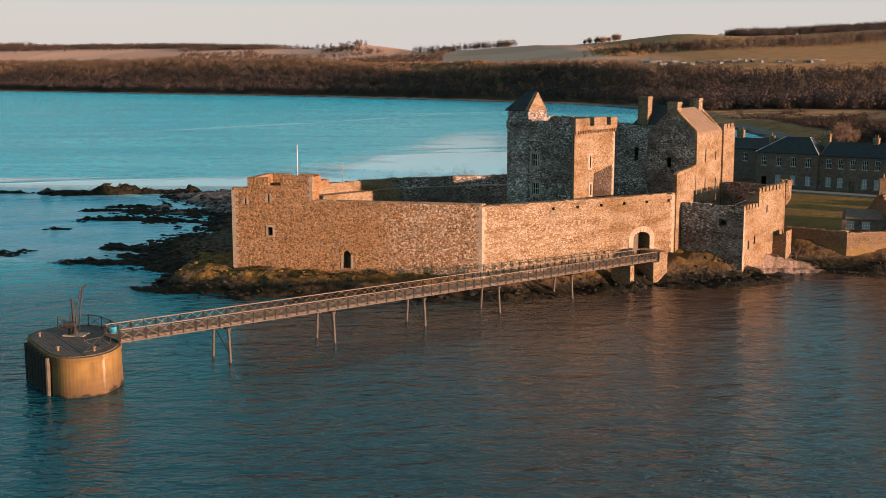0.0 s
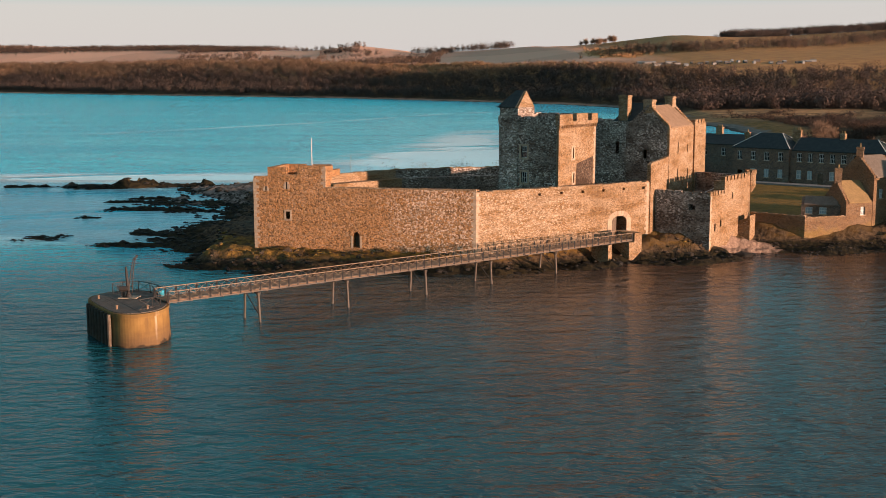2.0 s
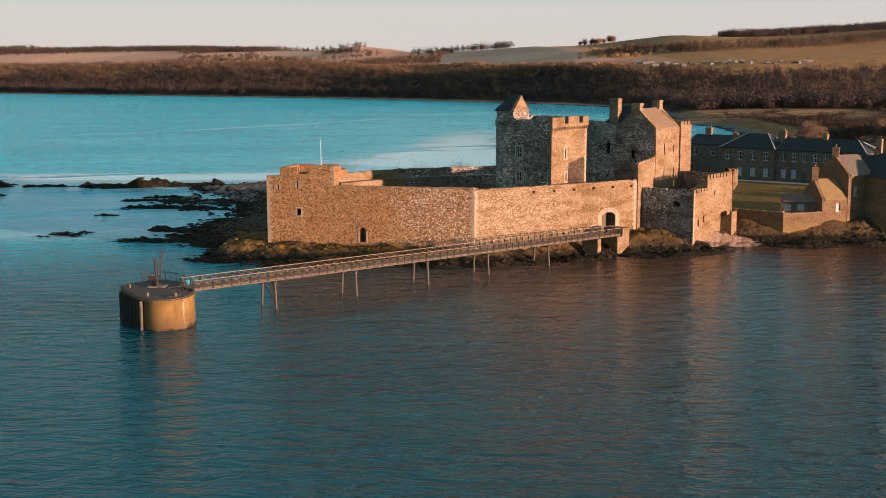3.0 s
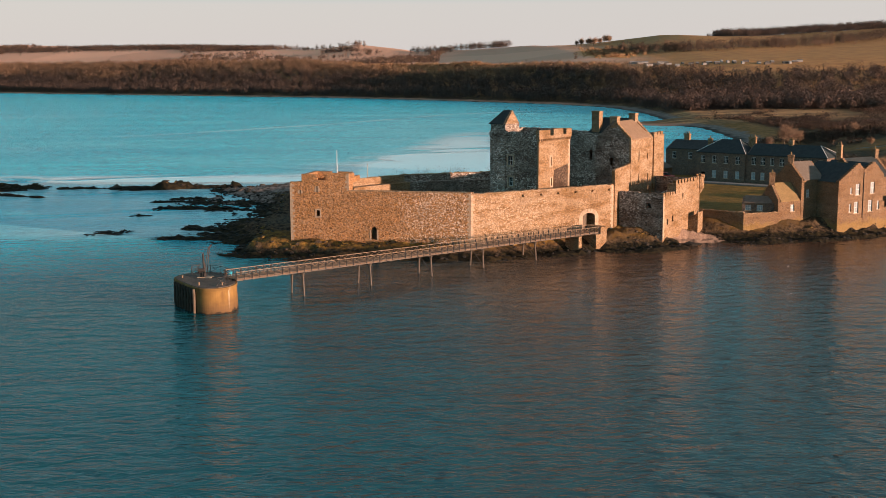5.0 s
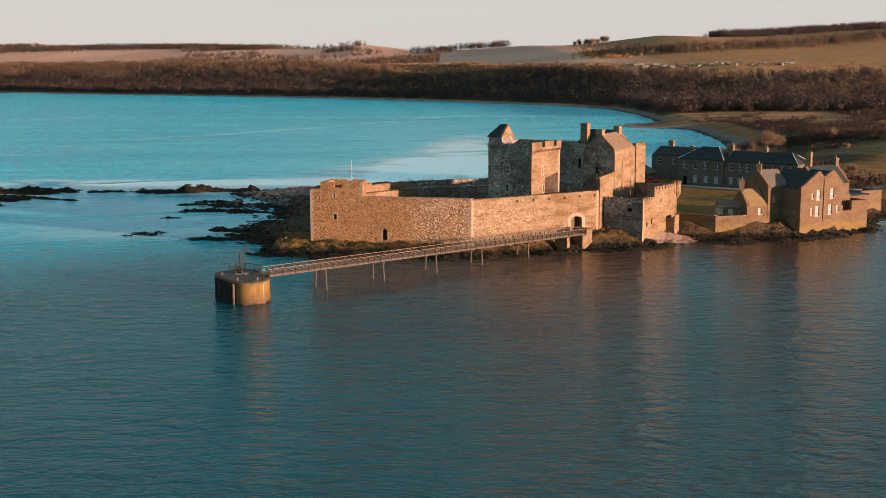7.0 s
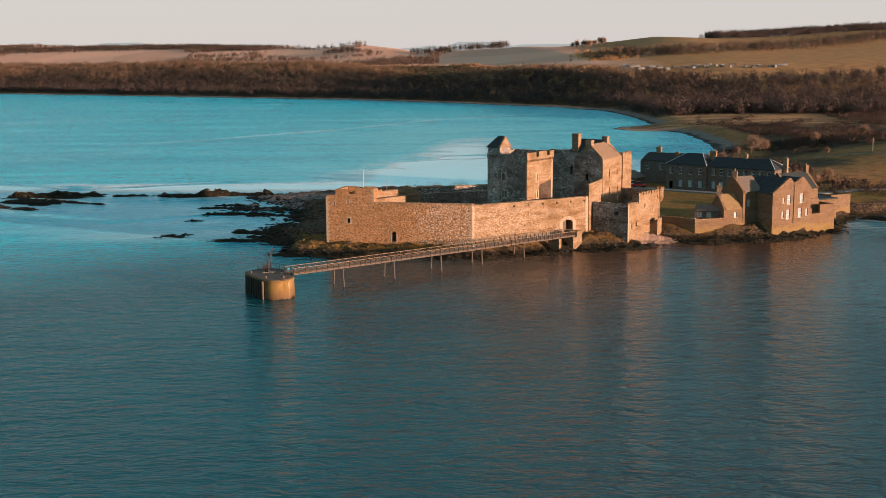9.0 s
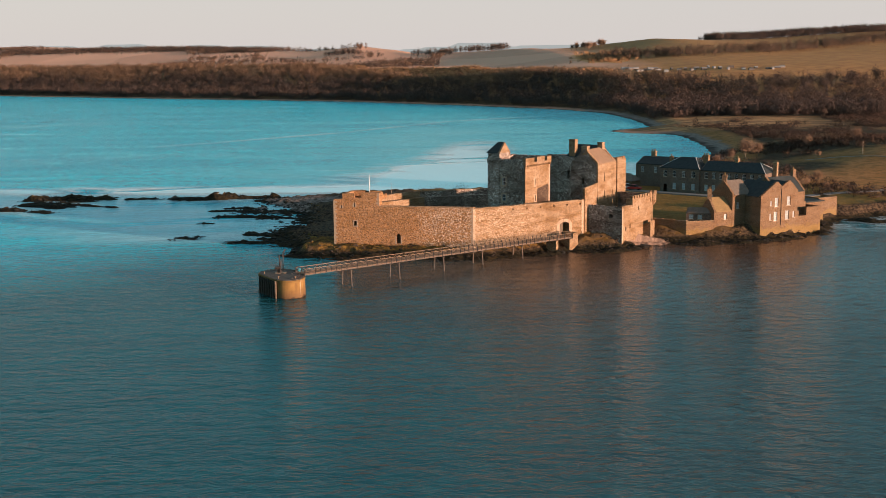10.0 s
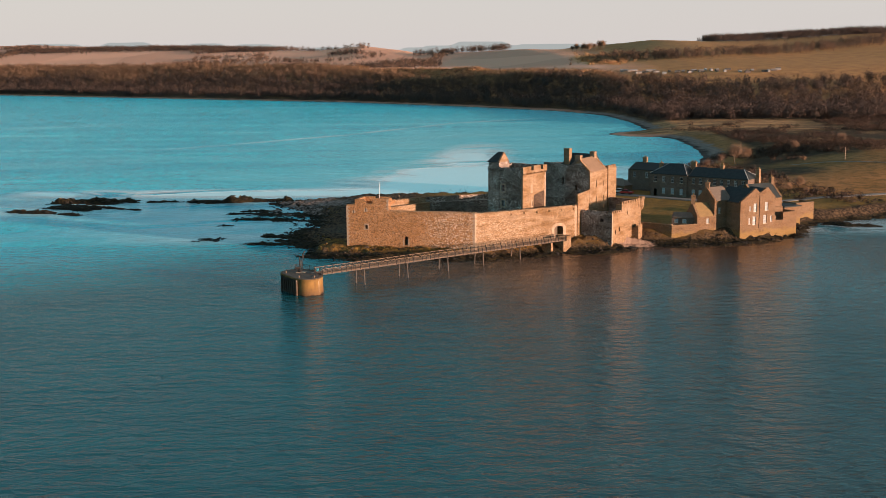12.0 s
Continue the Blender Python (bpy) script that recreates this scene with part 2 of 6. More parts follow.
class Face:
    """A wall line from p to q; u runs along it, inward d goes to its left, z up."""

    def __init__(self, p, q):
        self.p, q = Vector(p), Vector(q)
        self.length = (q - self.p).length
        self.a = (q - self.p) / self.length
        self.n = Vector((-self.a.y, self.a.x))

    def at(self, u, d=0.0):
        v = self.p + self.a * u + self.n * d
        return (v.x, v.y)

    def at3(self, u, d, z):
        return (*self.at(u, d), z)

    def box(self, bm, u0, u1, d0, d1, z0, z1):
        prism(bm, [self.at(u0, d0), self.at(u1, d0), self.at(u1, d1), self.at(u0, d1)], z0, z1)

    def poly(self, bm, pts, d0, d1):
        """A slab of the upright outline pts (u, z) between depths d0 and d1."""
        solid(bm, [self.at3(u, d0, z) for u, z in pts], [self.at3(u, d1, z) for u, z in pts])

    def wall(self, bm, z0, z1, t, holes=(), u0=0.0, u1=None):
        """A wall of thickness t with rectangular holes (ua, ub, za, zb) that go through."""
        u1 = self.length if u1 is None else u1
        us = sorted({u0, u1, *[h[0] for h in holes], *[h[1] for h in holes]})
        zs = sorted({z0, z1, *[h[2] for h in holes], *[h[3] for h in holes]})
        nu, nz = len(us) - 1, len(zs) - 1

        def full(i, k):
            if i < 0 or k < 0 or i >= nu or k >= nz:
                return False
            um, zm = (us[i] + us[i + 1]) / 2, (zs[k] + zs[k + 1]) / 2
            return not any(h[0] < um < h[1] and h[2] < zm < h[3] for h in holes)

        vs = {}

        def v(i, k, s):
            if (i, k, s) not in vs:
                vs[i, k, s] = bm.verts.new(self.at3(us[i], s * t, zs[k]))
            return vs[i, k, s]

        for i in range(nu):
            for k in range(nz):
                if not full(i, k):
                    continue
                bm.faces.new((v(i, k, 0), v(i + 1, k, 0), v(i + 1, k + 1, 0), v(i, k + 1, 0)))
                bm.faces.new((v(i, k, 1), v(i, k + 1, 1), v(i + 1, k + 1, 1), v(i + 1, k, 1)))
                if not full(i - 1, k):
                    bm.faces.new((v(i, k, 0), v(i, k + 1, 0), v(i, k + 1, 1), v(i, k, 1)))
                if not full(i + 1, k):
                    bm.faces.new((v(i + 1, k, 0), v(i + 1, k, 1), v(i + 1, k + 1, 1), v(i + 1, k + 1, 0)))
                if not full(i, k - 1):
                    bm.faces.new((v(i, k, 0), v(i, k, 1), v(i + 1, k, 1), v(i + 1, k, 0)))
                if not full(i, k + 1):
                    bm.faces.new((v(i, k + 1, 0), v(i + 1, k + 1, 0), v(i + 1, k + 1, 1), v(i, k + 1, 1)))

    def arch(self, bm, ua, ub, za, zb, t):
        """The two spandrels that turn a hole's square head into a round one; za is the springing."""
        c, r, h, n = (ua + ub) / 2, (ub - ua) / 2, zb - za, 6
        for s in (-1, 1):
            arc = [(c + s * r * math.cos(k * math.pi / 2 / n), za + h * math.sin(k * math.pi / 2 / n)) for k in range(n + 1)]
            self.poly(bm, arc + [(c + s * r, zb)], 0.0, t)


def tube(bm, a, b, r, r2=None, n=6):
    """A round bar from a to b."""
    a, b = Vector(a), Vector(b)
    r2 = r if r2 is None else r2
    d = (b - a).normalized()
    s = d.orthogonal().normalized()
    t = d.cross(s)
    ring = lambda c, q: [c + (s * math.cos(2 * math.pi * k / n) + t * math.sin(2 * math.pi * k / n)) * q for k in range(n)]
    solid(bm, ring(a, r), ring(b, r2))


def bar(bm, a, b, w, h):
    """A straight bar of w (sideways) by h (upright) from a to b."""
    a, b = Vector(a), Vector(b)
    d = (b - a).normalized()
    s = d.cross(Vector((0, 0, 1)))
    s = (s if s.length > 0.01 else Vector((1, 0, 0))).normalized() * (w / 2)
    t = s.normalized().cross(d) * (h / 2)
    q = [s + t, s - t, -s - t, t - s]
    solid(bm, [a + k for k in q], [b + k for k in q])


B = bmesh.new


# ---- ground ----
COAST = [(-5000, 2900), (-1500, 2150), (-608, 1650), (-385, 1470), (-214, 1325), (-74, 1212), (44, 1060), (134, 918), (157, 832), (159, 791), (159, 745), (157, 695), (153, 644),
         (150, 613), (136, 601), (125, 591), (118, 580), (120, 563), (127, 548), (143, 541), (146, 523), (145, 499), (142, 469), (138, 434), (132, 402), (124, 379), (111, 343), (85, 310), (66, 275),
         (55, 252), (40, 246), (5, 246), (-20, 243), (-38, 240), (-50, 237), (-46, 228), (-38, 219), (-34, 206), (-31, 197), (-33, 189), (-31, 181), (-35, 173), (-36, 166), (-34, 158), (-31, 150), (-29, 144), (-30, 133), (-26, 130), (-20, 128.5), (-7, 127.5), (3, 126), (11, 125.8), (19, 128),
         (26, 132), (33, 134), (41.7, 136), (45, 139), (51, 143), (53, 141.2), (62, 139.7), (68, 142.4), (74, 144.4), (81, 147), (92, 154.5),
         (95.5, 162), (101, 172.5), (106, 176), (112, 178.5), (121, 183), (135, 192), (200, 210), (400, 230), (900, 260), (5000, 300), (5000, 6000), (-5000, 6000)]
RIDGE = [(-5000, 90), (-2000, 100), (-950, 97), (-500, 82), (-330, 76), (-175, 73), (-85, 81), (3, 68), (24, 63), (184, 64), (230, 62), (280, 65),
         (345, 73), (410, 70), (480, 71), (560, 76), (620, 79), (900, 74), (1300, 90), (5000, 80)]
WOOD_EDGE = [(-5000, 2960), (-1500, 2210), (-608, 1690), (-385, 1500), (-214, 1350), (-74, 1235), (44, 1085), (134, 945), (200, 820), (300, 730), (600, 650), (1200, 600), (5000, 600)]


def coast_distance(x, y):
    """Metres from the shoreline, positive on land."""
    pts = np.array(COAST, float)
    best = np.full(x.shape, 1e9)
    inside = np.zeros(x.shape, bool)
    for (ax, ay), (bx, by) in zip(pts, np.roll(pts, -1, axis=0)):
        dx, dy = bx - ax, by - ay
        k = np.clip(((x - ax) * dx + (y - ay) * dy) / (dx * dx + dy * dy), 0, 1)
        best = np.minimum(best, np.hypot(x - ax - k * dx, y - ay - k * dy))
        if ay != by:
            inside ^= ((ay > y) != (by > y)) & (x < (bx - ax) * (y - ay) / (by - ay) + ax)
    return np.where(inside, best, -best)


def hashed(i, j, seed):
    v = np.sin(i * 127.1 + j * 311.7 + seed * 74.7) * 43758.5453
    return v - np.floor(v)


def value_noise(x, y, seed=0):
    i, j = np.floor(x), np.floor(y)
    u, v = x - i, y - j
    u, v = u * u * (3 - 2 * u), v * v * (3 - 2 * v)
    a, b = hashed(i, j, seed), hashed(i + 1, j, seed)
    c, d = hashed(i, j + 1, seed), hashed(i + 1, j + 1, seed)
    return (a * (1 - u) + b * u) * (1 - v) + (c * (1 - u) + d * u) * v


def fractal(x, y, size, octaves=4, seed=0):
    total, amp, s = 0.0, 0.5, size
    for k in range(octaves):
        total = total + amp * (value_noise(x / s + 17 * k, y / s - 9 * k, seed + k) - 0.5) * 2
        amp, s = amp * 0.5, s * 0.48
    return total


def smooth(a, b, v):
    k = np.clip((v - a) / (b - a), 0, 1)
    return k * k * (3 - 2 * k)


# skerries and shelves: a line of points, half width and height
REEFS = [([(-117, 243), (-107, 243.5), (-95, 245)], 2.8, 1.5), ([(-124, 221.5), (-115, 219.3), (-102.5, 213)], 2.0, 0.8), ([(-112, 233), (-104, 227)], 4.2, 1.0), ([(-100, 231), (-94, 227), (-88, 224)], 1.4, 0.6), ([(-88, 243), (-82, 244), (-78, 243.5)], 1.0, 0.7), ([(-75, 243.5), (-72, 243.5)], 1.1, 0.6), ([(-112, 236), (-98, 240)], 1.1, 0.5),
         ([(-70, 241), (-61, 242.5), (-54, 244)], 3.2, 1.2), ([(-62, 242), (-58, 243)], 2.6, 2.6), ([(-54, 243), (-45, 243), (-36, 241)], 1.7, 1.0), ([(-44, 243), (-42.8, 243)], 1.8, 1.8),
         ([(-58, 212), (-47, 211)], 1.3, 0.6), ([(-46, 209), (-36, 207), (-26, 206)], 3.2, 0.8), ([(-55, 217), (-44, 217)], 0.8, 0.5),
         ([(-54, 199), (-45, 197.5), (-36, 195), (-27, 193)], 1.7, 0.7), ([(-30, 200), (-22, 196)], 4.5, 1.0), ([(-42, 166), (-37, 163.5), (-30, 160), (-25, 157)], 1.9, 0.7),
         ([(-44, 153), (-36, 151.8)], 1.3, 0.5), ([(-38, 157.5), (-31, 155)], 1.6, 0.6), ([(-32, 150.5), (-28, 149), (-25, 152), (-23, 162)], 3.8, 0.9),
         ([(-30, 168), (-24, 176)], 3.4, 0.7), ([(-57, 160.5), (-54, 161)], 1.2, 0.5), ([(-56, 186), (-54, 186.5)], 0.8, 0.4), ([(107, 176), (112, 173), (119, 171)], 1.8, 0.8), ([(36, 133), (44, 136.5)], 2.0, 0.7),
         ([(56, 140.5), (70, 142), (80, 146.3)], 1.0, 0.7), ([(4, 126.8), (12, 126.8), (20, 129), (27, 131.5)], 1.6, 0.8)]


def reef_height(x, y):
    total = np.full(x.shape, -9.0)
    ragged = fractal(x, y, 3.0, 4, 31) + 0.5 * fractal(x, y, 1.1, 2, 33)
    crag = 0.5 - 2.0 * np.abs(fractal(x, y, 2.4, 3, 35))
    for pts, half, high in REEFS:
        for (ax, ay), (bx, by) in zip(pts, pts[1:]):
            dx, dy = bx - ax, by - ay
            k = np.clip(((x - ax) * dx + (y - ay) * dy) / (dx * dx + dy * dy), 0, 1)
            d = np.hypot(x - ax - k * dx, (y - ay - k * dy))
            total = np.maximum(total, 0.6 * high * (1.0 - (d / half) ** 1.4 + ragged * 1.6) + 0.24 * crag)
    return np.maximum(total, -2.0)


def land_height(x, y):
    d = coast_distance(x, y)
    wob = d + fractal(x, y, 6, 3, 3) * 1.2 * smooth(-30, 0, d)
    ridge = np.interp(x, *zip(*RIDGE))
    e = y - np.interp(x, *zip(*WOOD_EDGE)) + fractal(x, y, 180, 2, 5) * 30
    near = np.clip(wob, -12, 60)
    flats = np.exp(-((x + 36) / 13.0) ** 2 - ((y - 224) / 15.0) ** 2) + 0.9 * np.exp(-((x + 30) / 9.0) ** 2 - ((y - 172) / 22.0) ** 2)
    flats = np.clip(flats + np.exp(-((x - 130) / 20.0) ** 2 - ((y - 572) / 26.0) ** 2), 0, 1)
    front = smooth(155, 147, y) * smooth(36, 32, x)
    foot = smooth(151, 146, y) * smooth(48, 54, x)
    base = np.where(near > 0, (2.7 - 0.8 * front - 2.1 * foot) * smooth(0, 1, near / (8 - 3.5 * front + 14 * smooth(270, 420, y))), near * 0.22) * (1 - 0.7 * flats * (near > 0))
    right = 6.0 * smooth(100, 190, x) * smooth(190, 300, y) * smooth(4, 70, d) * (0.25 + 0.75 * smooth(430, 330, y))
    dunes = 0.7 * fractal(x, y, 40, 3, 7) * smooth(255, 330, y) * smooth(8, 40, d)
    hill = 34 * smooth(0, 320, e) + (ridge - 38) * smooth(300, 1050, e * (1 + 0.32 * smooth(20, 300, x))) - 60 * smooth(1300, 3200, e)
    rolling = fractal(x, y, 300, 3, 11) * 1.6 * smooth(150, 700, e)
    rock = (fractal(x, y, 3.0, 4, 21) * 0.7 + 0.35 - 1.6 * np.abs(fractal(x + 40, y, 2.6, 4, 23))) * smooth(-7, -1, d) * smooth(14, 5, d) * smooth(420, 200, y) * (1 - 0.75 * foot) * (1 - 0.45 * front) * (1 - 0.6 * flats)
    strata = (np.abs((x * 0.35 + y * 0.94 + fractal(x, y, 9, 2, 2) * 3) % 3.1 - 1.55) - 0.7) * 0.45 * smooth(-7, -2, d) * smooth(11, 4, d) * smooth(300, 180, y)
    return np.maximum(base + np.where(d > 0, right + dunes + hill + rolling, 0) + rock + strata, reef_height(x, y)), d, e


def spaced(stops):
    out = []
    for (a, step), (b, _) in zip(stops, stops[1:]):
        out += list(np.arange(a, b, step))
    return np.array(out + [stops[-1][0]])


gx = spaced([(-5000, 700), (-1500, 60), (-600, 20), (-130, 1.0), (-48, 0.6), (100, 1.2), (140, 4), (260, 14), (700, 30), (1300, 150), (2400, 800), (5000, 1)])
gy = spaced([(60, 12), (120, 0.6), (165, 0.9), (260, 4), (480, 8), (900, 14), (2700, 60), (3600, 300), (5000, 1)])
X, Y = np.meshgrid(gx, gy)
Z, COAST_D, WOOD_E = land_height(X, Y)
idx = np.arange(X.size).reshape(X.shape)
quads = np.stack([idx[:-1, :-1], idx[:-1, 1:], idx[1:, 1:], idx[1:, :-1]], -1).reshape(-1, 4)
ground_mesh = bpy.data.meshes.new("ground")
ground_mesh.from_pydata(np.stack([X, Y, Z], -1).reshape(-1, 3).tolist(), [], quads.tolist())
ground_mesh.polygons.foreach_set("use_smooth", [True] * len(quads))


def layer(me, name, values):
    at = me.attributes.new(name, "FLOAT", "POINT")
    at.data.foreach_set("value", np.asarray(values, np.float32).ravel())


layer(ground_mesh, "inland", COAST_D)
layer(ground_mesh, "upland", WOOD_E)
gm = Mat("ground_cover", 0.95, 0.1)
z = gm.height()
inland, upland = gm.attr("inland"), gm.attr("upland")
n_mid, n_fine = gm.noise(0.09, 5.0), gm.noise(1.3, 6.0)
grass = gm.mix(gm.ramp(n_mid, 0.35, 0.65), (0.3, 0.168, 0.045), (0.21, 0.122, 0.034))
grass = gm.mix(gm.ramp(gm.noise(0.6, 6.0, None, 0.7), 0.45, 0.62, 0.0, 0.55), grass, (0.075, 0.06, 0.022))
scrub = gm.mix(gm.ramp(gm.noise(0.035, 6.0, None, 0.65), 0.42, 0.58), (0.09, 0.05, 0.028), (0.25, 0.145, 0.065))
scrub = gm.mix(gm.ramp(gm.noise(0.11, 5.0, None, 0.7), 0.44, 0.56, 0.0, 0.6), scrub, (0.06, 0.045, 0.022))
scrub = gm.mix(gm.ramp(gm.noise(0.4, 5.0, None, 0.7), 0.42, 0.58, 0.0, 0.75), scrub, (0.045, 0.032, 0.018))
cell = gm.voronoi(0.0042, gm.pos((1.0, 0.7, 1.0)), "F1", "Color")
field = gm.mix(gm.ramp(cell, 0.2, 0.8), (0.85, 0.47, 0.31), (0.64, 0.34, 0.225))
field = gm.mix(gm.ramp(n_mid, 0.3, 0.7, 0.0, 0.4), field, (0.8, 0.44, 0.29))
rockc = gm.mix(gm.ramp(n_fine, 0.4, 0.62), (0.03, 0.022, 0.016), (0.13, 0.085, 0.05))
at_e = gm.node("ShaderNodeSeparateXYZ")
gm.t.links.new(gm.geo.outputs["Position"], at_e.inputs[0])
rockc = gm.mix(gm.math("MULTIPLY", gm.math("MULTIPLY", gm.ramp(gm.noise(0.5, 6.0, None, 0.65), 0.36, 0.5), gm.ramp(at_e.outputs[0], 20.0, 32.0, 1.0, 0.45)), gm.ramp(gm.math("ADD", z, gm.ramp(inland, -2.0, 1.0, -1.2, 0.0)), gm.ramp(gm.pos_y(), 148.0, 153.0, 1.0, 4.0), gm.ramp(gm.pos_y(), 148.0, 153.0, 1.7, 5.0))), rockc, gm.mix(gm.ramp(n_fine, 0.4, 0.6), (0.27, 0.145, 0.035), (0.11, 0.065, 0.024)))
weed = gm.mix(gm.ramp(n_fine, 0.4, 0.6), (0.012, 0.011, 0.008), (0.04, 0.03, 0.015))
rockc = gm.mix(gm.ramp(gm.math("ADD", z, gm.ramp(inland, -3.0, 1.0, -1.0, 0.0)), 0.7, 1.1), weed, rockc)
sepb = gm.node("ShaderNodeVectorMath")
sepb.operation = "DISTANCE"
gm.t.links.new(gm.pos((1.0, 1.6, 0.0)), sepb.inputs[0])
sepb.inputs[1].default_value = (48.5, 143.5 * 1.6, 0.0)
shingle = gm.mix(gm.ramp(gm.noise(3.0, 5.0), 0.35, 0.65), (0.24, 0.155, 0.115), (0.42, 0.28, 0.2))
beach = gm.math("ADD", sepb.outputs["Value"], gm.ramp(gm.noise(0.6, 4.0), 0.3, 0.7, -1.2, 1.2))
rockc = gm.mix(gm.ramp(beach, 4.2, 5.2), shingle, rockc)
sepf = gm.node("ShaderNodeVectorMath")
sepf.operation = "DISTANCE"
gm.t.links.new(gm.pos((1.0, 0.75, 0.0)), sepf.inputs[0])
sepf.inputs[1].default_value = (-35.0, 223 * 0.75, 0.0)
flat_d = gm.math("ADD", sepf.outputs["Value"], gm.ramp(gm.noise(0.25, 5.0), 0.3, 0.7, -5.0, 5.0))
mud = gm.mix(gm.ramp(gm.noise(0.8, 5.0), 0.4, 0.62), (0.3, 0.235, 0.2), (0.07, 0.055, 0.045))
rockc = gm.mix(gm.ramp(flat_d, 10.0, 13.0), mud, rockc)
sepg = gm.node("ShaderNodeSeparateXYZ")
gm.t.links.new(gm.geo.outputs["Position"], sepg.inputs[0])
c = gm.mix(gm.math("MULTIPLY", gm.ramp(inland, 7.0, 10.0), gm.ramp(sepg.outputs[0], -4.0, 6.0)), rockc, grass)
far = gm.ramp(sepg.outputs[1], 255.0, 275.0)
dry = gm.mix(gm.ramp(n_mid, 0.35, 0.65), (0.6, 0.32, 0.14), (0.42, 0.22, 0.1))
dry = gm.mix(gm.ramp(gm.noise(0.05, 6.0, gm.pos((0.35, 1.5, 1.0)), 0.7), 0.46, 0.56, 0.0, 0.8), dry, (0.17, 0.1, 0.05))
dry = gm.mix(gm.ramp(gm.noise(0.25, 5.0, None, 0.7), 0.5, 0.62, 0.0, 0.7), dry, (0.1, 0.06, 0.03))
meadow = gm.mix(gm.ramp(gm.noise(0.05, 5.0, None, 0.65), 0.4, 0.6), (0.3, 0.145, 0.045), (0.42, 0.2, 0.075))
meadow = gm.mix(gm.ramp(gm.noise(0.3, 6.0, None, 0.7), 0.45, 0.6, 0.0, 0.6), meadow, (0.11, 0.075, 0.028))
wander = gm.ramp(gm.noise(0.03, 4.0), 0.3, 0.7, -14.0, 14.0)
at_y, at_x = gm.math("ADD", sepg.outputs[1], wander), gm.math("ADD", sepg.outputs[0], wander)
low_band = gm.math("MULTIPLY", gm.ramp(at_y, 520.0, 545.0), gm.ramp(at_y, 690.0, 665.0))
scrub = gm.mix(gm.math("MULTIPLY", low_band, gm.ramp(at_x, 285.0, 240.0)), scrub, dry)
scrub = gm.mix(gm.math("MULTIPLY", gm.ramp(inland, 26.0, 20.0), gm.ramp(at_y, 535.0, 515.0)), scrub, meadow)
scrub = gm.mix(gm.math("MULTIPLY", gm.ramp(at_y, 330.0, 305.0), gm.ramp(at_x, 128.0, 140.0)), scrub, meadow)
shore_w = gm.math("ADD", inland, gm.ramp(n_mid, 0.3, 0.7, -2.0, 2.0))
tongue = gm.mix(gm.ramp(n_mid, 0.35, 0.65), (0.4, 0.215, 0.145), (0.5, 0.28, 0.19))
wet = gm.mix(gm.ramp(n_mid, 0.4, 0.6), (0.05, 0.04, 0.034), (0.11, 0.085, 0.07))
beach_c = gm.mix(gm.ramp(shore_w, 3.0, 5.5), wet, gm.mix(gm.ramp(gm.noise(0.3, 4.0), 0.4, 0.6), (0.17, 0.14, 0.12), (0.27, 0.215, 0.18)))
beach_c = gm.mix(gm.math("MULTIPLY", gm.ramp(sepg.outputs[0], 154.0, 147.0), gm.math("MULTIPLY", gm.ramp(sepg.outputs[1], 542.0, 550.0), gm.ramp(shore_w, 2.0, 4.0))), beach_c, tongue)
c = gm.mix(far, c, gm.mix(gm.ramp(shore_w, 9.0, 12.0), beach_c, scrub))
c = gm.mix(gm.math("MULTIPLY", gm.ramp(at_x, 112.0, 124.0), gm.math("MULTIPLY", gm.ramp(sepg.outputs[1], 205.0, 220.0), gm.ramp(sepg.outputs[1], 275.0, 262.0))), c, meadow)
pasture = gm.mix(gm.ramp(n_mid, 0.35, 0.65), (0.4, 0.215, 0.065), (0.28, 0.145, 0.05))
# a bank of bracken below the hilltop trees
bank = gm.node("ShaderNodeVectorMath")
bank.operation = "DISTANCE"
gm.t.links.new(gm.pos((1.0, 0.3, 0.0)), bank.inputs[0])
bank.inputs[1].default_value = (228.0, 1245 * 0.3, 0.0)
bank_d = gm.math("ADD", bank.outputs["Value"], gm.ramp(gm.noise(0.05, 4.0), 0.3, 0.7, -9.0, 9.0))
field = gm.mix(gm.ramp(sepg.outputs[0], 200.0, 260.0, 0.0, 0.85), field, pasture)
field = gm.mix(gm.ramp(bank_d, 24.0, 34.0), (0.62, 0.32, 0.12), field)
heath = gm.mix(gm.ramp(n_mid, 0.35, 0.65), (0.56, 0.28, 0.11), (0.34, 0.17, 0.075))
c = gm.mix(gm.ramp(upland, 40.0, 90.0), c, heath)
c = gm.mix(gm.ramp(upland, 205.0, 300.0), c, field)
gm.color(c)
gm.bump(n_fine, 0.5, 0.8).bump(gm.noise(5.0, 5.0), 0.14, 0.8)
ground_mesh.materials.append(gm.m)
ground = tagged(new("ground", ground_mesh), "rocky shore, winter grass and brown farmland rising to hills", "ground", kind="structure")

# ---- water ----
WX = spaced([(-5000, 500), (-400, 20), (-200, 4), (160, 20), (400, 500), (5000, 1)])
WY = spaced([(-900, 100), (0, 10), (50, 4), (120, 3), (400, 5), (820, 60), (2600, 600), (5000, 1)])
QX, QY = np.meshgrid(WX, WY)
reef_d = np.full(QX.shape, 1e9)
for pts, half, high in REEFS:
    for (ax, ay), (bx, by) in zip(pts, pts[1:]):
        dx, dy = bx - ax, by - ay
        k = np.clip(((QX - ax) * dx + (QY - ay) * dy) / (dx * dx + dy * dy), 0, 1)
        reef_d = np.minimum(reef_d, np.hypot((QX - ax - k * dx) * 0.5, QY - ay - k * dy) - half)
north_side = smooth(138, 165, QY)
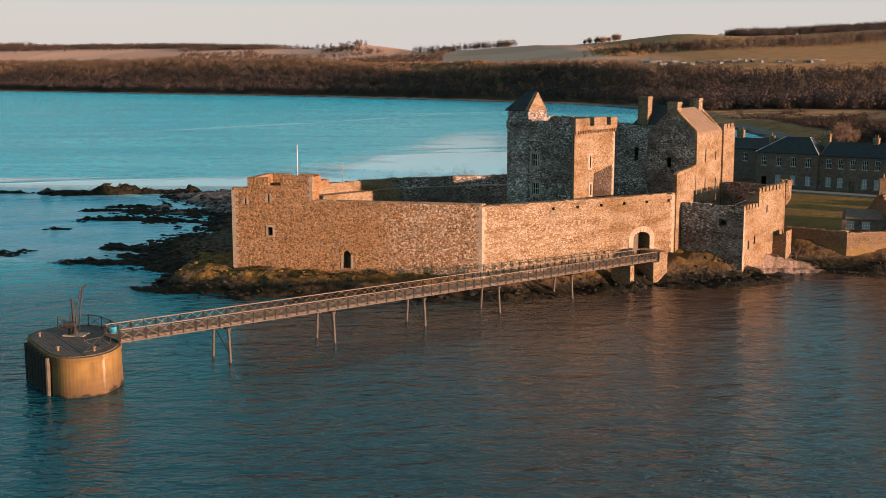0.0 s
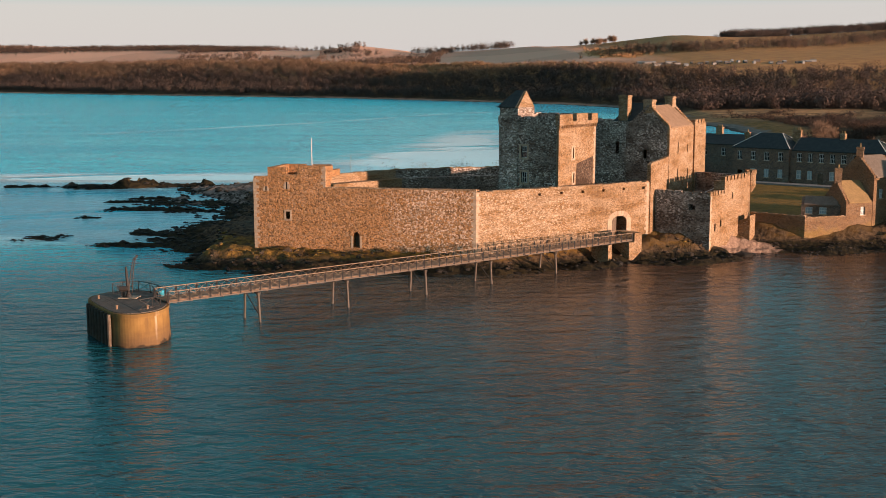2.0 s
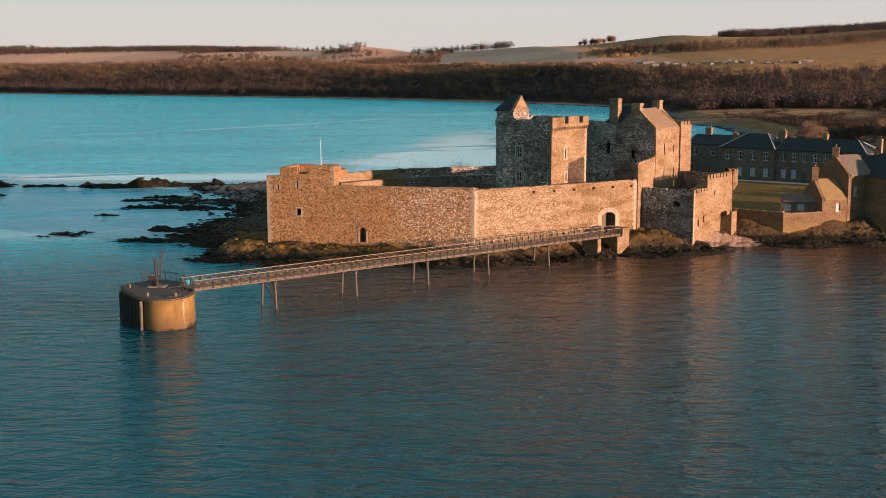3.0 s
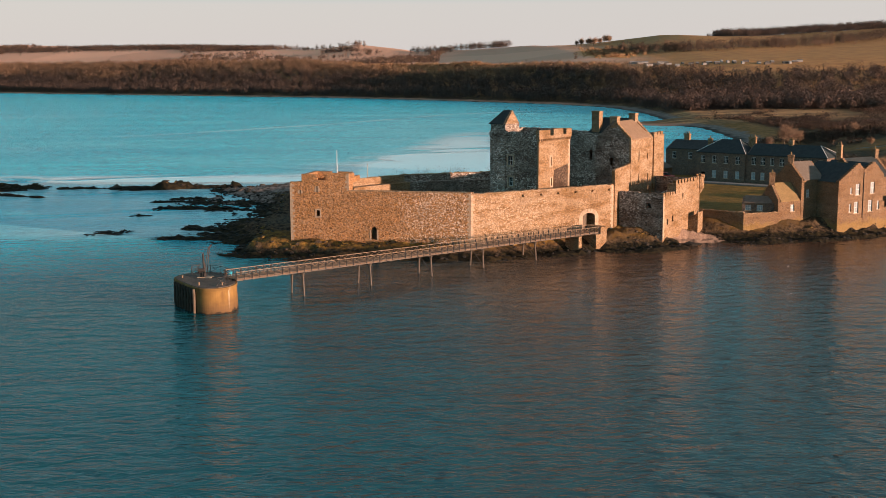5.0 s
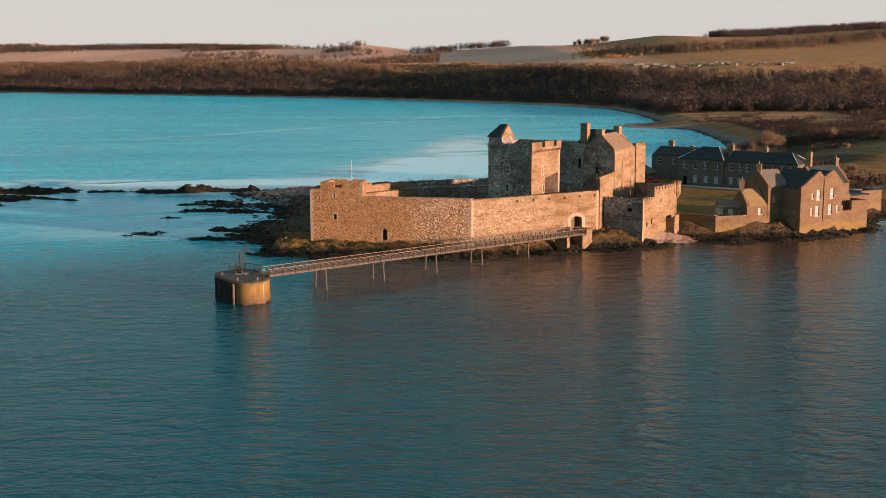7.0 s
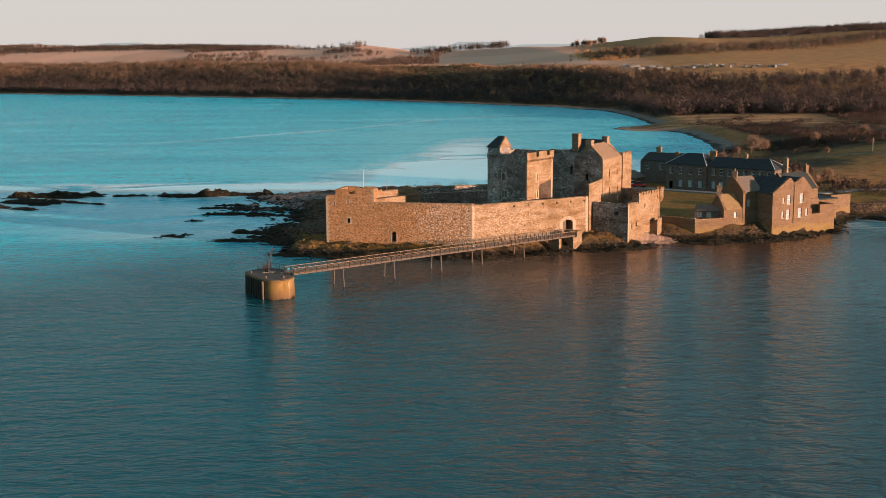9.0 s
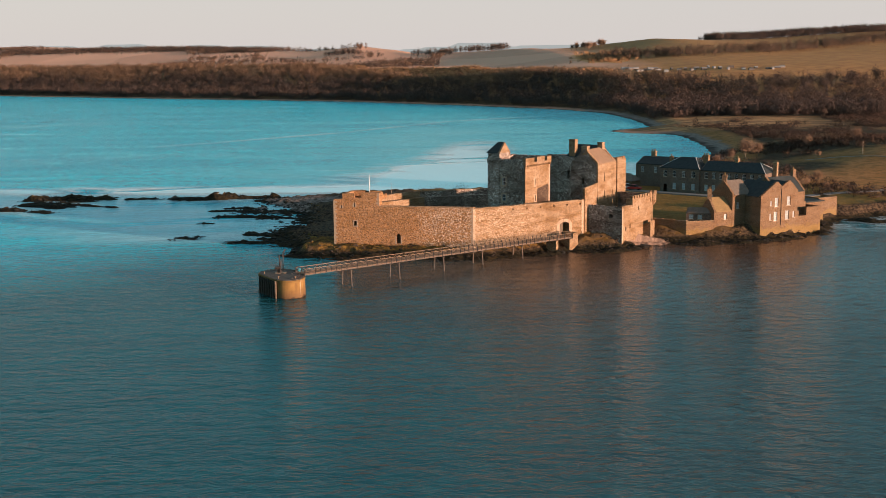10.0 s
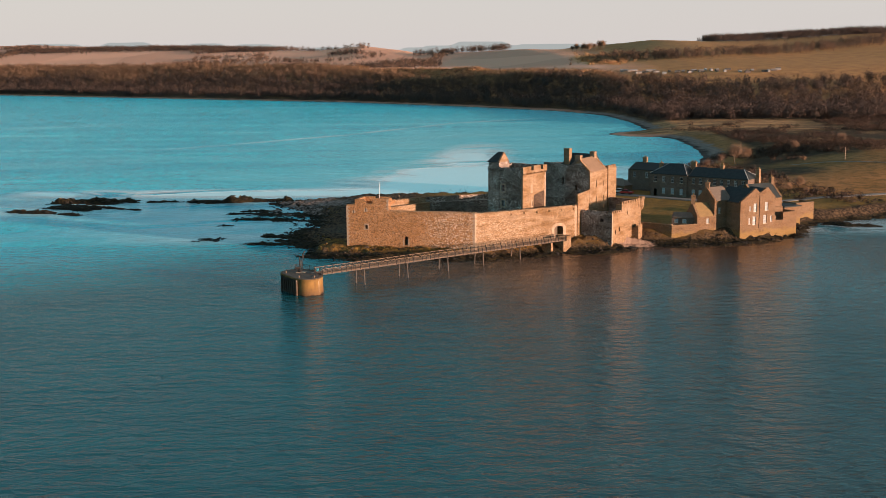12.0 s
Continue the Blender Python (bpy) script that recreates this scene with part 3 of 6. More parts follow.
shelter = np.exp(-np.clip(reef_d, 0, 99) / 20.0) * north_side
tide = 1.2 * np.exp(-((QY - 305) / 48.0) ** 2) * smooth(-50, 30, QX) * smooth(120, 70, QX) + 1.1 * np.exp(-((QY - 264 + 0.05 * QX) / 10.0) ** 2) * smooth(-150, -120, QX) * smooth(30, 0, QX)
current = 0.38 * np.exp(-((QY - np.interp(QX, (-400, -152, -100, -40, 31, 120), (330, 458, 514, 593, 722, 800))) / 9.0) ** 2) * smooth(-200, -60, QX) * smooth(160, 60, QX)
tide = tide + 1.3 * np.exp(-((QX - 8 - 0.135 * (QY - 290)) / 16.0) ** 2) * smooth(250, 275, QY) * smooth(560, 360, QY)
calm_map = np.clip(current + 0.36 * shelter + tide, 0, 1.3)
widx = np.arange(QX.size).reshape(QX.shape)
wq = np.stack([widx[:-1, :-1], widx[:-1, 1:], widx[1:, 1:], widx[1:, :-1]], -1).reshape(-1, 4)
water_mesh = bpy.data.meshes.new("water")
water_mesh.from_pydata(np.stack([QX, QY, 0 * QX], -1).reshape(-1, 3).tolist(), [], wq.tolist())
layer(water_mesh, "calm", calm_map)
# reach of the far water whose sky reflection is painted teal
sky_teal_map = np.clip(smooth(105, 215, QY + 40 * smooth(-5, -115, QX)), 0, 1)
sky_teal_map = sky_teal_map * (1 - smooth(48, 80, QX) * smooth(235, 205, QY)) * (1 - smooth(-24, -6, QX) * smooth(165, 142, QY))
layer(water_mesh, "sky_teal", sky_teal_map)
# brighter light on the bay's middle, painted as paler water
layer(water_mesh, "pale", np.exp(-((QX - 15 - 0.11 * (QY - 300)) / (45 + 0.1 * QY)) ** 2) * smooth(235, 285, QY) * smooth(1100, 600, QY))
lee_map = smooth(55, 112, QY + 0.25 * QX) * smooth(-34, -14, QX) * smooth(104, 86, QX) * smooth(165, 140, QY)
layer(water_mesh, "lee", lee_map)
# where the brown reflection of the castle walls is put into the colour
wall_reflection_map = smooth(-18, 40, QX) * smooth(175, 140, QY) * (0.35 + 0.65 * smooth(30, 115, QY))
layer(water_mesh, "wall_reflection", wall_reflection_map)
wm = Mat("sea_water", 0.12, 0.5)
wm.p.inputs["IOR"].default_value = 1.38
wv = wm.pos((0.5, 1.0, 1.0))
w1 = wm.noise(0.55, 3.0, wv, 0.5, 0.5)
w2 = wm.noise(2.2, 3.0, wv, 0.55, 0.4)
w3 = wm.noise(0.05, 4.0, wm.pos((0.35, 1.6, 1.0)), 0.6, 0.6)
w4 = wm.noise(0.012, 3.0, wm.pos((0.3, 1.8, 1.0)), 0.6, 1.0)
w5 = wm.noise(0.022, 4.0, wm.pos((0.6, 1.1, 1.0)), 0.6, 1.5)
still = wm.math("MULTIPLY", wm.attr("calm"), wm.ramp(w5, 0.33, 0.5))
still = wm.math("MAXIMUM", still, wm.math("MULTIPLY", wm.attr("sky_teal"), wm.ramp(w4, 0.56, 0.72, 0.0, 0.22)))
rough = wm.math("MULTIPLY", wm.ramp(still, 0.0, 0.8, 1.0, 0.04), wm.ramp(wm.attr("lee"), 0.0, 1.0, 1.0, 0.55))
deep = wm.mix(wm.ramp(w3, 0.3, 0.7), (0.003, 0.055, 0.07), (0.004, 0.085, 0.1))
# castle reflection painted as a brown body colour
deep = wm.mix(wm.attr("wall_reflection"), deep, (0.088, 0.046, 0.027))
# teal of the reflected sky put into the far water's body colour
far_teal = wm.mix(wm.ramp(w4, 0.35, 0.65), (0.006, 0.6, 0.8), (0.015, 0.8, 0.97))
wm.put(wm.p.inputs["Specular IOR Level"], wm.math("MAXIMUM", wm.math("SUBTRACT", wm.ramp(wm.attr("sky_teal"), 0.0, 1.0, 0.5, 0.3), wm.math("MULTIPLY", wm.attr("wall_reflection"), 0.14)), wm.math("MULTIPLY", still, 0.9)))
streaks = wm.noise(0.012, 5.0, wm.pos((0.4, 1.1, 1.0)), 0.6, 1.6)
far_teal = wm.mix(wm.ramp(streaks, 0.5, 0.75, 0.0, 0.5), far_teal, (0.4, 0.88, 0.95))
far_teal = wm.mix(wm.ramp(streaks, 0.28, 0.42, 0.28, 0.0), far_teal, (0.003, 0.34, 0.46))
far_teal = wm.mix(wm.math("MULTIPLY", wm.attr("pale"), wm.ramp(w4, 0.3, 0.6, 0.5, 0.95)), far_teal, (0.34, 0.92, 0.99))
# ripple sparkle of the far water, light and dark put into its colour
chop = wm.noise(0.5, 4.0, wm.pos((0.7, 0.32, 1.0)), 0.75, 0.3)
far_teal = wm.mix(wm.ramp(chop, 0.4, 0.62, 0.25, 0.0), far_teal, (0.002, 0.36, 0.48))
body = wm.mix(wm.attr("sky_teal"), deep, far_teal)
# calm patches go near-white: bright sky reflection put into the body colour
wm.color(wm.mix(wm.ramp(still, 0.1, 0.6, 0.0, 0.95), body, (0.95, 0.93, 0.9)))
w6 = wm.noise(0.24, 2.0, wv, 0.5, 0.6)
wm.bump(wm.math("MULTIPLY", w6, rough), 0.32, 1.0).bump(wm.math("MULTIPLY", w1, rough), 0.52, 1.0).bump(wm.math("MULTIPLY", w2, rough), 0.17, 1.0)
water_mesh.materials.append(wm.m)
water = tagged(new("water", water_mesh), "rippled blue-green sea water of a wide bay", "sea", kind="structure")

# ---- castle ----
A0, BEND, CORN, END = (-20.0, 136.7), (9.2, 129.2), (34.3, 142.9), (35.9, 145.2)


def quoins(face, name, parent, z0, z1, u, width=0.75, step=0.42, side=1):
    """Dressed corner stones, long and short by turns, each a little proud of the wall."""
    k, z = 0, z0
    while z < z1 - 0.1:
        w = width * (1.0 if k % 2 else 0.6) * random.uniform(0.85, 1.15)
        h = min(step * random.uniform(0.85, 1.1), z1 - z)
        b = B()
        face.box(b, min(u, u + side * w), max(u, u + side * w), -0.018, 0.3, z, z + h - 0.03)
        part(name, b, QUOIN, parent)
        z += h
        k += 1


def surround(face, parent, ua, ub, za, zb, w=0.16, d=-0.035, name="surround", mat=None):
    """A dressed stone frame round an opening."""
    b = B()
    face.box(b, ua - w, ua, d, 0.25, za - w, zb + w)
    face.box(b, ub, ub + w, d, 0.25, za - w, zb + w)
    face.box(b, ua, ub, d, 0.25, zb, zb + w)
    face.box(b, ua, ub, d - 0.03, 0.25, za - w, za)
    return part(name, b, mat or QUOIN, parent)


def sash(face, parent, ua, ub, za, zb, depth=0.22, rows=2, cols=2, bars=1, glass=None):
    """A painted sash window with its glazing bars and panes, set back in an opening."""
    t = 0.07
    win = B()
    for u0, u1, z0, z1 in ((ua, ua + t, za, zb), (ub - t, ub, za, zb), (ua + t, ub - t, za, za + t), (ua + t, ub - t, zb - t, zb),
                           (ua + t, ub - t, (za + zb) / 2 - t / 2, (za + zb) / 2 + t / 2)):
        face.box(win, u0, u1, depth, depth + 0.08, z0, z1)
    for k in range(1, cols):
        u = ua + (ub - ua) * k / cols
        for lo, hi in ((za + t, (za + zb) / 2 - t / 2), ((za + zb) / 2 + t / 2, zb - t)):
            face.box(win, u - 0.032, u + 0.032, depth + 0.01, depth + 0.06, lo, hi)
    w = part("window", win, WHITE, parent, "white painted sash window")
    pane = B()
    face.box(pane, ua + t, ub - t, depth + 0.03, depth + 0.045, za + t, zb - t)
    part("pane", pane, glass or GLASS, w)
    return w


def crenels(face, bm, z0, z1, t, merlon, gap, u0=0.0, u1=None, worn=0.15):
    """A broken parapet: merlons of uneven height along the wall."""
    u1 = face.length if u1 is None else u1
    u = u0
    while u < u1 - 0.2:
        e = min(u + merlon * random.uniform(0.85, 1.1), u1)
        face.box(bm, u, e, 0.0, t, z0, z1 - random.uniform(0, worn))
        u = e + gap


def coping(face, parent, z, t, u0, u1, size=0.7, name="cope_stone", mat=None):
    """Rough stones along a wall head, each a little different."""
    u = u0
    while u < u1 - 0.15:
        e = min(u + size * random.uniform(0.6, 1.3), u1)
        b = B()
        face.box(b, u + 0.01, e - 0.01, -0.03, t, z, z + random.uniform(0.06, 0.2))
        part(name, b, mat or STONE_WARM, parent)
        u = e


# west curtain, with the postern, the pier gate and a row of putlog holes
curtain = thing("curtain_wall", "high rubble stone curtain wall glowing in low sun", "castle wall", 9, 134, 0)
w1 = Face(A0, BEND)
pu = (Vector((-6.2, 133.6)) - w1.p).dot(w1.a)
wu = (Vector((-15.4, 135.6)) - w1.p).dot(w1.a)
b = B()
w1.wall(b, -0.6, 10.15, 2.2, [(pu - 0.47, pu + 0.47, 2.35, 4.45), (wu - 0.3, wu + 0.3, 5.95, 6.95)])
w1.arch(b, pu - 0.47, pu + 0.47, 3.9, 4.45, 2.2)
part("wall", b, STONE_HARL, curtain, "brown harled rubble wall in raking light")
surround(w1, curtain, wu - 0.3, wu + 0.3, 5.95, 6.95, 0.22)
b = B()
w1.box(b, pu - 0.72, pu - 0.47, -0.03, 0.3, 2.3, 3.9)
w1.box(b, pu + 0.47, pu + 0.72, -0.03, 0.3, 2.3, 3.9)
part("door_jamb", b, QUOIN, curtain)
b = B()
w1.box(b, pu - 0.46, pu + 0.46, 1.2, 1.3, 2.35, 4.44)
part("door", b, TIMBER, curtain, "dark plank door deep in its arch")
quoins(w1, "quoin", curtain, 2.0, 11.3, -0.05, 0.7, 0.42)
quoins(w1, "quoin", curtain, 1.2, 10.1, w1.length, 0.6, 0.42, -1)
coping(w1, curtain, 10.15, 0.6, 9.9, w1.length, 0.8)

w2 = Face(BEND, CORN)
gu = (Vector((29.65, 140.6)) - w2.p).dot(w2.a)
putlogs = [gu - 13.5 + 3.55 * k for k in range(6)]
b = B()
w2.wall(b, -0.6, 9.9, 2.2, [(gu - 1.3, gu + 1.3, 2.5, 5.5)] + [(u - 0.22, u + 0.22, 9.0, 9.35) for u in putlogs if u < w2.length - 0.6 and abs(u - gu) > 0.1])
w2.arch(b, gu - 1.3, gu + 1.3, 4.8, 5.5, 2.2)
part("wall", b, STONE_WARM, curtain, "pale patched rubble wall")
b = B()
for k in range(9):
    a0, a1 = math.pi * k / 9 + 0.02, math.pi * (k + 1) / 9 - 0.02
    ring = [(gu - 1.3 * math.cos(a0), 4.8 + 0.7 * math.sin(a0)), (gu - 1.3 * math.cos(a1), 4.8 + 0.7 * math.sin(a1)),
            (gu - 2.05 * math.cos(a1), 4.8 + 1.4 * math.sin(a1)), (gu - 2.05 * math.cos(a0), 4.8 + 1.4 * math.sin(a0))]
    s = B()
    w2.poly(s, ring, -0.05, 0.3)
    part("arch_stone", s, QUOIN, curtain)
w2.box(b, gu - 2.05, gu - 1.3, -0.05, 0.3, 2.5, 4.8)
w2.box(b, gu + 1.3, gu + 2.05, -0.05, 0.3, 2.5, 4.8)
part("door_jamb", b, QUOIN, curtain)
b = B()
w2.box(b, gu - 1.28, gu - 0.05, 0.55, 0.65, 2.5, 5.4)
part("gate_leaf", b, TIMBER, curtain, "half of a dark timber gate standing closed")
coping(w2, curtain, 9.9, 0.6, 0, w2.length, 0.8)
quoins(w2, "quoin", curtain, 1.2, 10.0, 0.0, 0.6, 0.42)
quoins(w2, "quoin", curtain, 2.0, 9.9, w2.length, 0.6, 0.42, -1)
w3 = Face(CORN, END)
b = B()
w3.wall(b, -0.4, 9.9, 2.0)
part("wall", b, STONE_WARM, curtain)

# north-east curtain seen across the court
rear = thing("curtain_wall", "dark inner face of the rear curtain wall with wall walk", "castle wall", 0, 158, 0)
for p, q in (((-1.3, 160.2), (-11.5, 150.5)), ((21.0, 167.0), (-1.3, 160.2))):
    f = Face(q, p)
    b = B()
    f.box(b, 0, f.length, -2.0, 0.0, 0.5, 9.2)
    f.box(b, 0, f.length, -0.1, 0.8, 0.5, 10.35)
    # sunlit stretch in warm stone, the rest in the shade-dark copy
    part("wall", b, STONE_WARM if q[0] < -5 else STONE_SHADE, rear)
    coping(f, rear, 10.35, 0.6, 0, f.length, 0.9)
b = B()
prism(b, [(-17.5, 138.6), (9.5, 131.8), (33.0, 145.0), (30, 166), (20, 166.5), (-1.3, 159.8), (-10.8, 150.4), (-15, 144)], 0.0, 2.6)
part("courtyard", b, CONCRETE, rear, "paved castle court")

# stem tower at the sharp end of the wall
stem = thing("stem_tower", "low tower of brown rubble with broken crenels", "castle tower", -15, 138, 0)
su = (Vector((-10.3, 134.2)) - w1.p).dot(w1.a)
b = B()
back = [(-10.2, 143.5), (-15.0, 144.5)]
prism(b, [w1.at(0.0, 2.21), w1.at(su, 2.21), back[0], back[1]], -0.5, 11.35)
w1.box(b, 0.02, 2.0, 0.0, 2.2, 10.16, 11.3)
w1.box(b, 2.0, su, 0.0, 2.2, 10.16, 11.35)
part("wall", b, STONE_HARL, stem)
PARAPETS = [(2.0, 4.6, 0.0, 0.75, 11.35, 12.8), (6.1, su, 0.0, 0.75, 11.35, 13.05), (4.6, 6.1, 0.0, 0.75, 11.35, 11.85),
            (2.0, 2.7, 0.75, 6.4, 11.35, 12.75), (su - 0.7, su, 0.75, 3.2, 11.35, 12.9), (su - 0.7, su, 3.2, 6.4, 11.35, 12.2),
            (2.0, 5.0, 6.4, 7.1, 10.5, 12.7), (6.0, 8.6, 6.4, 7.1, 10.5, 12.7), (5.0, 6.0, 6.4, 7.1, 10.5, 12.2), (0.02, 1.99, 0.0, 0.6, 11.3, 11.55)]
for u0, u1, d0, d1, z0, z1 in PARAPETS:
    b = B()
    w1.box(b, u0, u1, d0, d1, z0, z1)
    part("parapet", b, STONE_HARL, stem)
quoins(w1, "quoin", stem, 10.2, 13.0, su, 0.6, 0.42, -1)
for u, z0, h in ((wu - 0.1, 10.4, 0.5), (wu - 3.0, 9.95, 0.3)):
    b = B()
    for s_ in (-1, 1):
        w1.box(b, min(u + s_ * 0.1, u + s_ * 0.42), max(u + s_ * 0.1, u + s_ * 0.42), -0.03, 0.1, z0 - h, z0 + h * 0.3)
        w1.box(b, min(u + s_ * 0.1, u + s_ * 0.28), max(u + s_ * 0.1, u + s_ * 0.28), -0.03, 0.1, z0 + h * 0.3, z0 + h)
    part("surround", b, QUOIN, stem)
    b = B()
    # dark plate on the wall face in place of the slit's inner shade
    w1.box(b, u - 0.1, u + 0.1, -0.012, 0.1, z0 - h, z0 + h)
    part("arrow_slit", b, DARK, stem)
b = B()
tube(b, (-12.4, 139.0, 11.9), (-12.4, 139.0, 16.5), 0.07, 0.04)
pole = tagged(part("flagpole", b, WHITE), "bare white flagpole standing on the tower roof", "flagpole")

# central tower
tower = thing("central_tower", "tall square stone tower with a cap house", "castle tower", 20, 146, 0)
T0 = Vector((21.0, 139.2))
TA, TB = Vector((-0.727, 0.687)), Vector((0.605, 0.796))
tp = lambda a, c: tuple(T0 + TA * a + TB * c)
north, west = Face(tp(10.2, 0), tp(0, 0)), Face(tp(0, 0), tp(0, 10.7))
b = B()
nw = [(3.8, 4.9, 13.4, 15.0), (3.9, 5.0, 9.9, 11.4)]
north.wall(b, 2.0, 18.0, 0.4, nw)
part("wall", b, STONE_SHADE, tower, "rubble wall darkened for its shaded side")
b = B()
ww = [(3.9, 4.4, 13.3, 14.8), (4.1, 4.6, 9.9, 11.2)]
west.wall(b, 2.0, 18.0, 1.8, ww, 1.8)
west.box(b, 0.0, 1.8, -0.05, 0.3, 2.0, 18.0)
prism(b, [tp(1.8, 8.9), tp(1.8, 10.7), tp(10.2, 10.7), tp(10.2, 8.9)], 2.0, 18.0)
prism(b, [tp(8.4, 1.8), tp(8.4, 8.9), tp(10.2, 8.9), tp(10.2, 1.8)], 2.0, 18.0)
prism(b, [tp(1.8, 1.8), tp(1.8, 8.9), tp(8.4, 8.9), tp(8.4, 1.8)], 17.2, 17.8)
part("wall", b, STONE_WARM, tower)
b = B()
north.box(b, 0.0, 3.3, -0.14, 0.02, 2.0, 17.95)
part("stair_turret", b, STONE_PALE, tower, "paler rubble stair turret on the shaded side")
for f, hs in ((north, nw), (west, ww)):
    for h in hs:
        surround(f, tower, *h, w=0.26)
        if f is north:
            sash(f, tower, *h, depth=0.22, cols=3, glass=GLASS_DARK)
        else:
            b = B()
            f.box(b, h[0], h[1], 0.16, 0.3, h[2], h[3])
            part("shutter", b, QUOIN, tower, "pale boarded window")
b = B()
for f, top in ((north, 19.25), (Face(tp(0, 10.7), tp(10.2, 10.7)), 19.4), (Face(tp(10.2, 10.7), tp(10.2, 0)), 19.4)):
    f.box(b, -0.15, f.length + 0.15, -0.15, 0.0, 18.0, top - 0.25)
    f.box(b, 0, f.length, 0.0, 0.55, 18.0, top - 0.3)
    crenels(f, b, top - 0.3, top, 0.5, 1.6, 0.6)
part("parapet", b, STONE_SHADE, tower)
b = B()
west.box(b, -0.15, 10.85, -0.25, 0.4, 18.0, 18.45)
for u0, u1, top in ((-0.15, 3.5, 19.45), (4.6, 7.9, 19.5), (9.0, 10.85, 19.4)):
    west.box(b, u0, u1, -0.25, 0.4, 18.45, top)
part("parapet", b, STONE_WARM, tower)
for k in range(17):
    b = B()
    u = 0.1 + k * 0.64
    west.poly(b, [(u, 17.55), (u + 0.3, 17.55), (u + 0.3, 18.0), (u, 18.0)], -0.22, 0.0)
    part("corbel", b, STONE_WARM, tower)
quoins(west, "quoin", tower, 9.0, 18.0, 0, 0.6, 0.45)
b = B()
# thin dark slab in the outline of the stair wall's shadow
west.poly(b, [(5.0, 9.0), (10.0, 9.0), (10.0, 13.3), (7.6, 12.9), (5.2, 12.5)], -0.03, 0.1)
part("shadow_patch", b, STONE_SHADOW, tower, "dark rubble patch painting the stair wall's cast shadow")
quoins(west, "quoin", tower, 9.0, 17.5, 10.7, 0.6, 0.45, -1)
b = B()
prism(b, [tp(7.0, 0.05), tp(7.0, 4.5), tp(10.2, 4.5), tp(10.2, 0.05)], 17.8, 20.3)
cap = part("cap_house", b, STONE_SHADE, tower)
b = B()
g = Face(tp(7.0, 0.05), tp(7.0, 4.5))
g.poly(b, [(0, 20.3), (4.45, 20.3), (2.2, 22.6)], -0.02, 0.4)
part("gable", b, STONE_WARM, cap)
for s0 in (-0.1, 4.55):
    b = B()
    lo = [g.at3(s0, 0.35, 20.25), g.at3(s0, 3.35, 20.25), g.at3(2.2, 1.7, 22.5), g.at3(2.2, 0.35, 22.5)]
    solid(b, lo, [(x, y, q + 0.14) for x, y, q in lo])
    part("roof", b, SLATE, cap, "dark slate roof slope")
b = B()
lo = [g.at3(-0.1, 3.35, 20.25), g.at3(4.55, 3.35, 20.25), g.at3(2.2, 1.7, 22.5)]
solid(b, lo, [(x, y, q + 0.14) for x, y, q in lo])
part("roof", b, SLATE, cap, "dark slate hip")

# south tower: gabled west block, crenellated end and east wing
south = thing("south_tower", "massive stone tower house with chimneys and gabled roof", "castle tower", 40, 155, 0)
S0 = Vector((38.3, 148.5))
SA, SB = Vector((-0.727, 0.687)), Vector((0.52, 0.854))
sp = lambda a, c: tuple(S0 + SA * a + SB * c)
sn, sw = Face(sp(7.3, 0), sp(0, 0)), Face(sp(0, 0), sp(0, 11.6))
b = B()
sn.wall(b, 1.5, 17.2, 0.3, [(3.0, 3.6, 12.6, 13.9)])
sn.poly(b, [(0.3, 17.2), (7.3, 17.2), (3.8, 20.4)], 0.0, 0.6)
part("wall", b, STONE_SHADE, south, "dark rubble gable wall in shade")
b = B()
sw.wall(b, 1.5, 17.2, 1.5, [(4.0, 4.45, 13.2, 14.9), (4.1, 4.5, 9.3, 11.0), (8.6, 9.0, 13.2, 14.4), (8.9, 9.3, 9.5, 10.8), (2.8, 3.2, 6.4, 7.6)], 1.5)
prism(b, [sp(7.3, 1.5), sp(5.8, 1.5), sp(5.8, 11.6), sp(7.3, 11.6)], 1.5, 17.2)
prism(b, [sp(5.8, 10.6), sp(1.5, 10.6), sp(1.5, 11.6), sp(5.8, 11.6)], 1.5, 17.2)
sw.box(b, 0.0, 1.5, -0.07, 0.3, 1.5, 17.2)
part("wall", b, STONE_WARM, south)
b = B()
sw.poly(b, [(0, 17.2), (0, 17.21), (11.6, 17.21), (11.6, 17.2)], 0.0, 0.02)
part("wall_head", b, STONE_WARM, south)
ridge_a = 3.5
# one roof, two colours: paler on the sunlit slope, dark in shade
for a_lo, lab in ((-0.15, "roof slope in a paler sunlit colour"), (7.3, "roof slope in dark slate for the shaded side")):
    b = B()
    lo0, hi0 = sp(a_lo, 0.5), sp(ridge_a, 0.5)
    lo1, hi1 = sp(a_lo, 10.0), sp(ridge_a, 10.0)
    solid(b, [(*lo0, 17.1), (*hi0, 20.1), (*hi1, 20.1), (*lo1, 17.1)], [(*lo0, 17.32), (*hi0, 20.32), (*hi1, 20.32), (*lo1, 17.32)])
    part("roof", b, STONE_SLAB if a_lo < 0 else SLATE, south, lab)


def crowsteps(face, parent, u0, z0, u1, z1, n, t=0.5, mat=None, d0=-0.03):
    """Stepped gable coping from the eave to the apex, a stone a step."""
    for k in range(n):
        ua, ub = u0 + (u1 - u0) * k / n, u0 + (u1 - u0) * (k + 1) / n
        za, zb = z0 + (z1 - z0) * k / n, z0 + (z1 - z0) * (k + 1) / n
        b = B()
        face.box(b, min(ua, ub), max(ua, ub), d0, t, za - 0.25, zb + 0.06)
        part("crow_step", b, mat or STONE_WARM, parent)


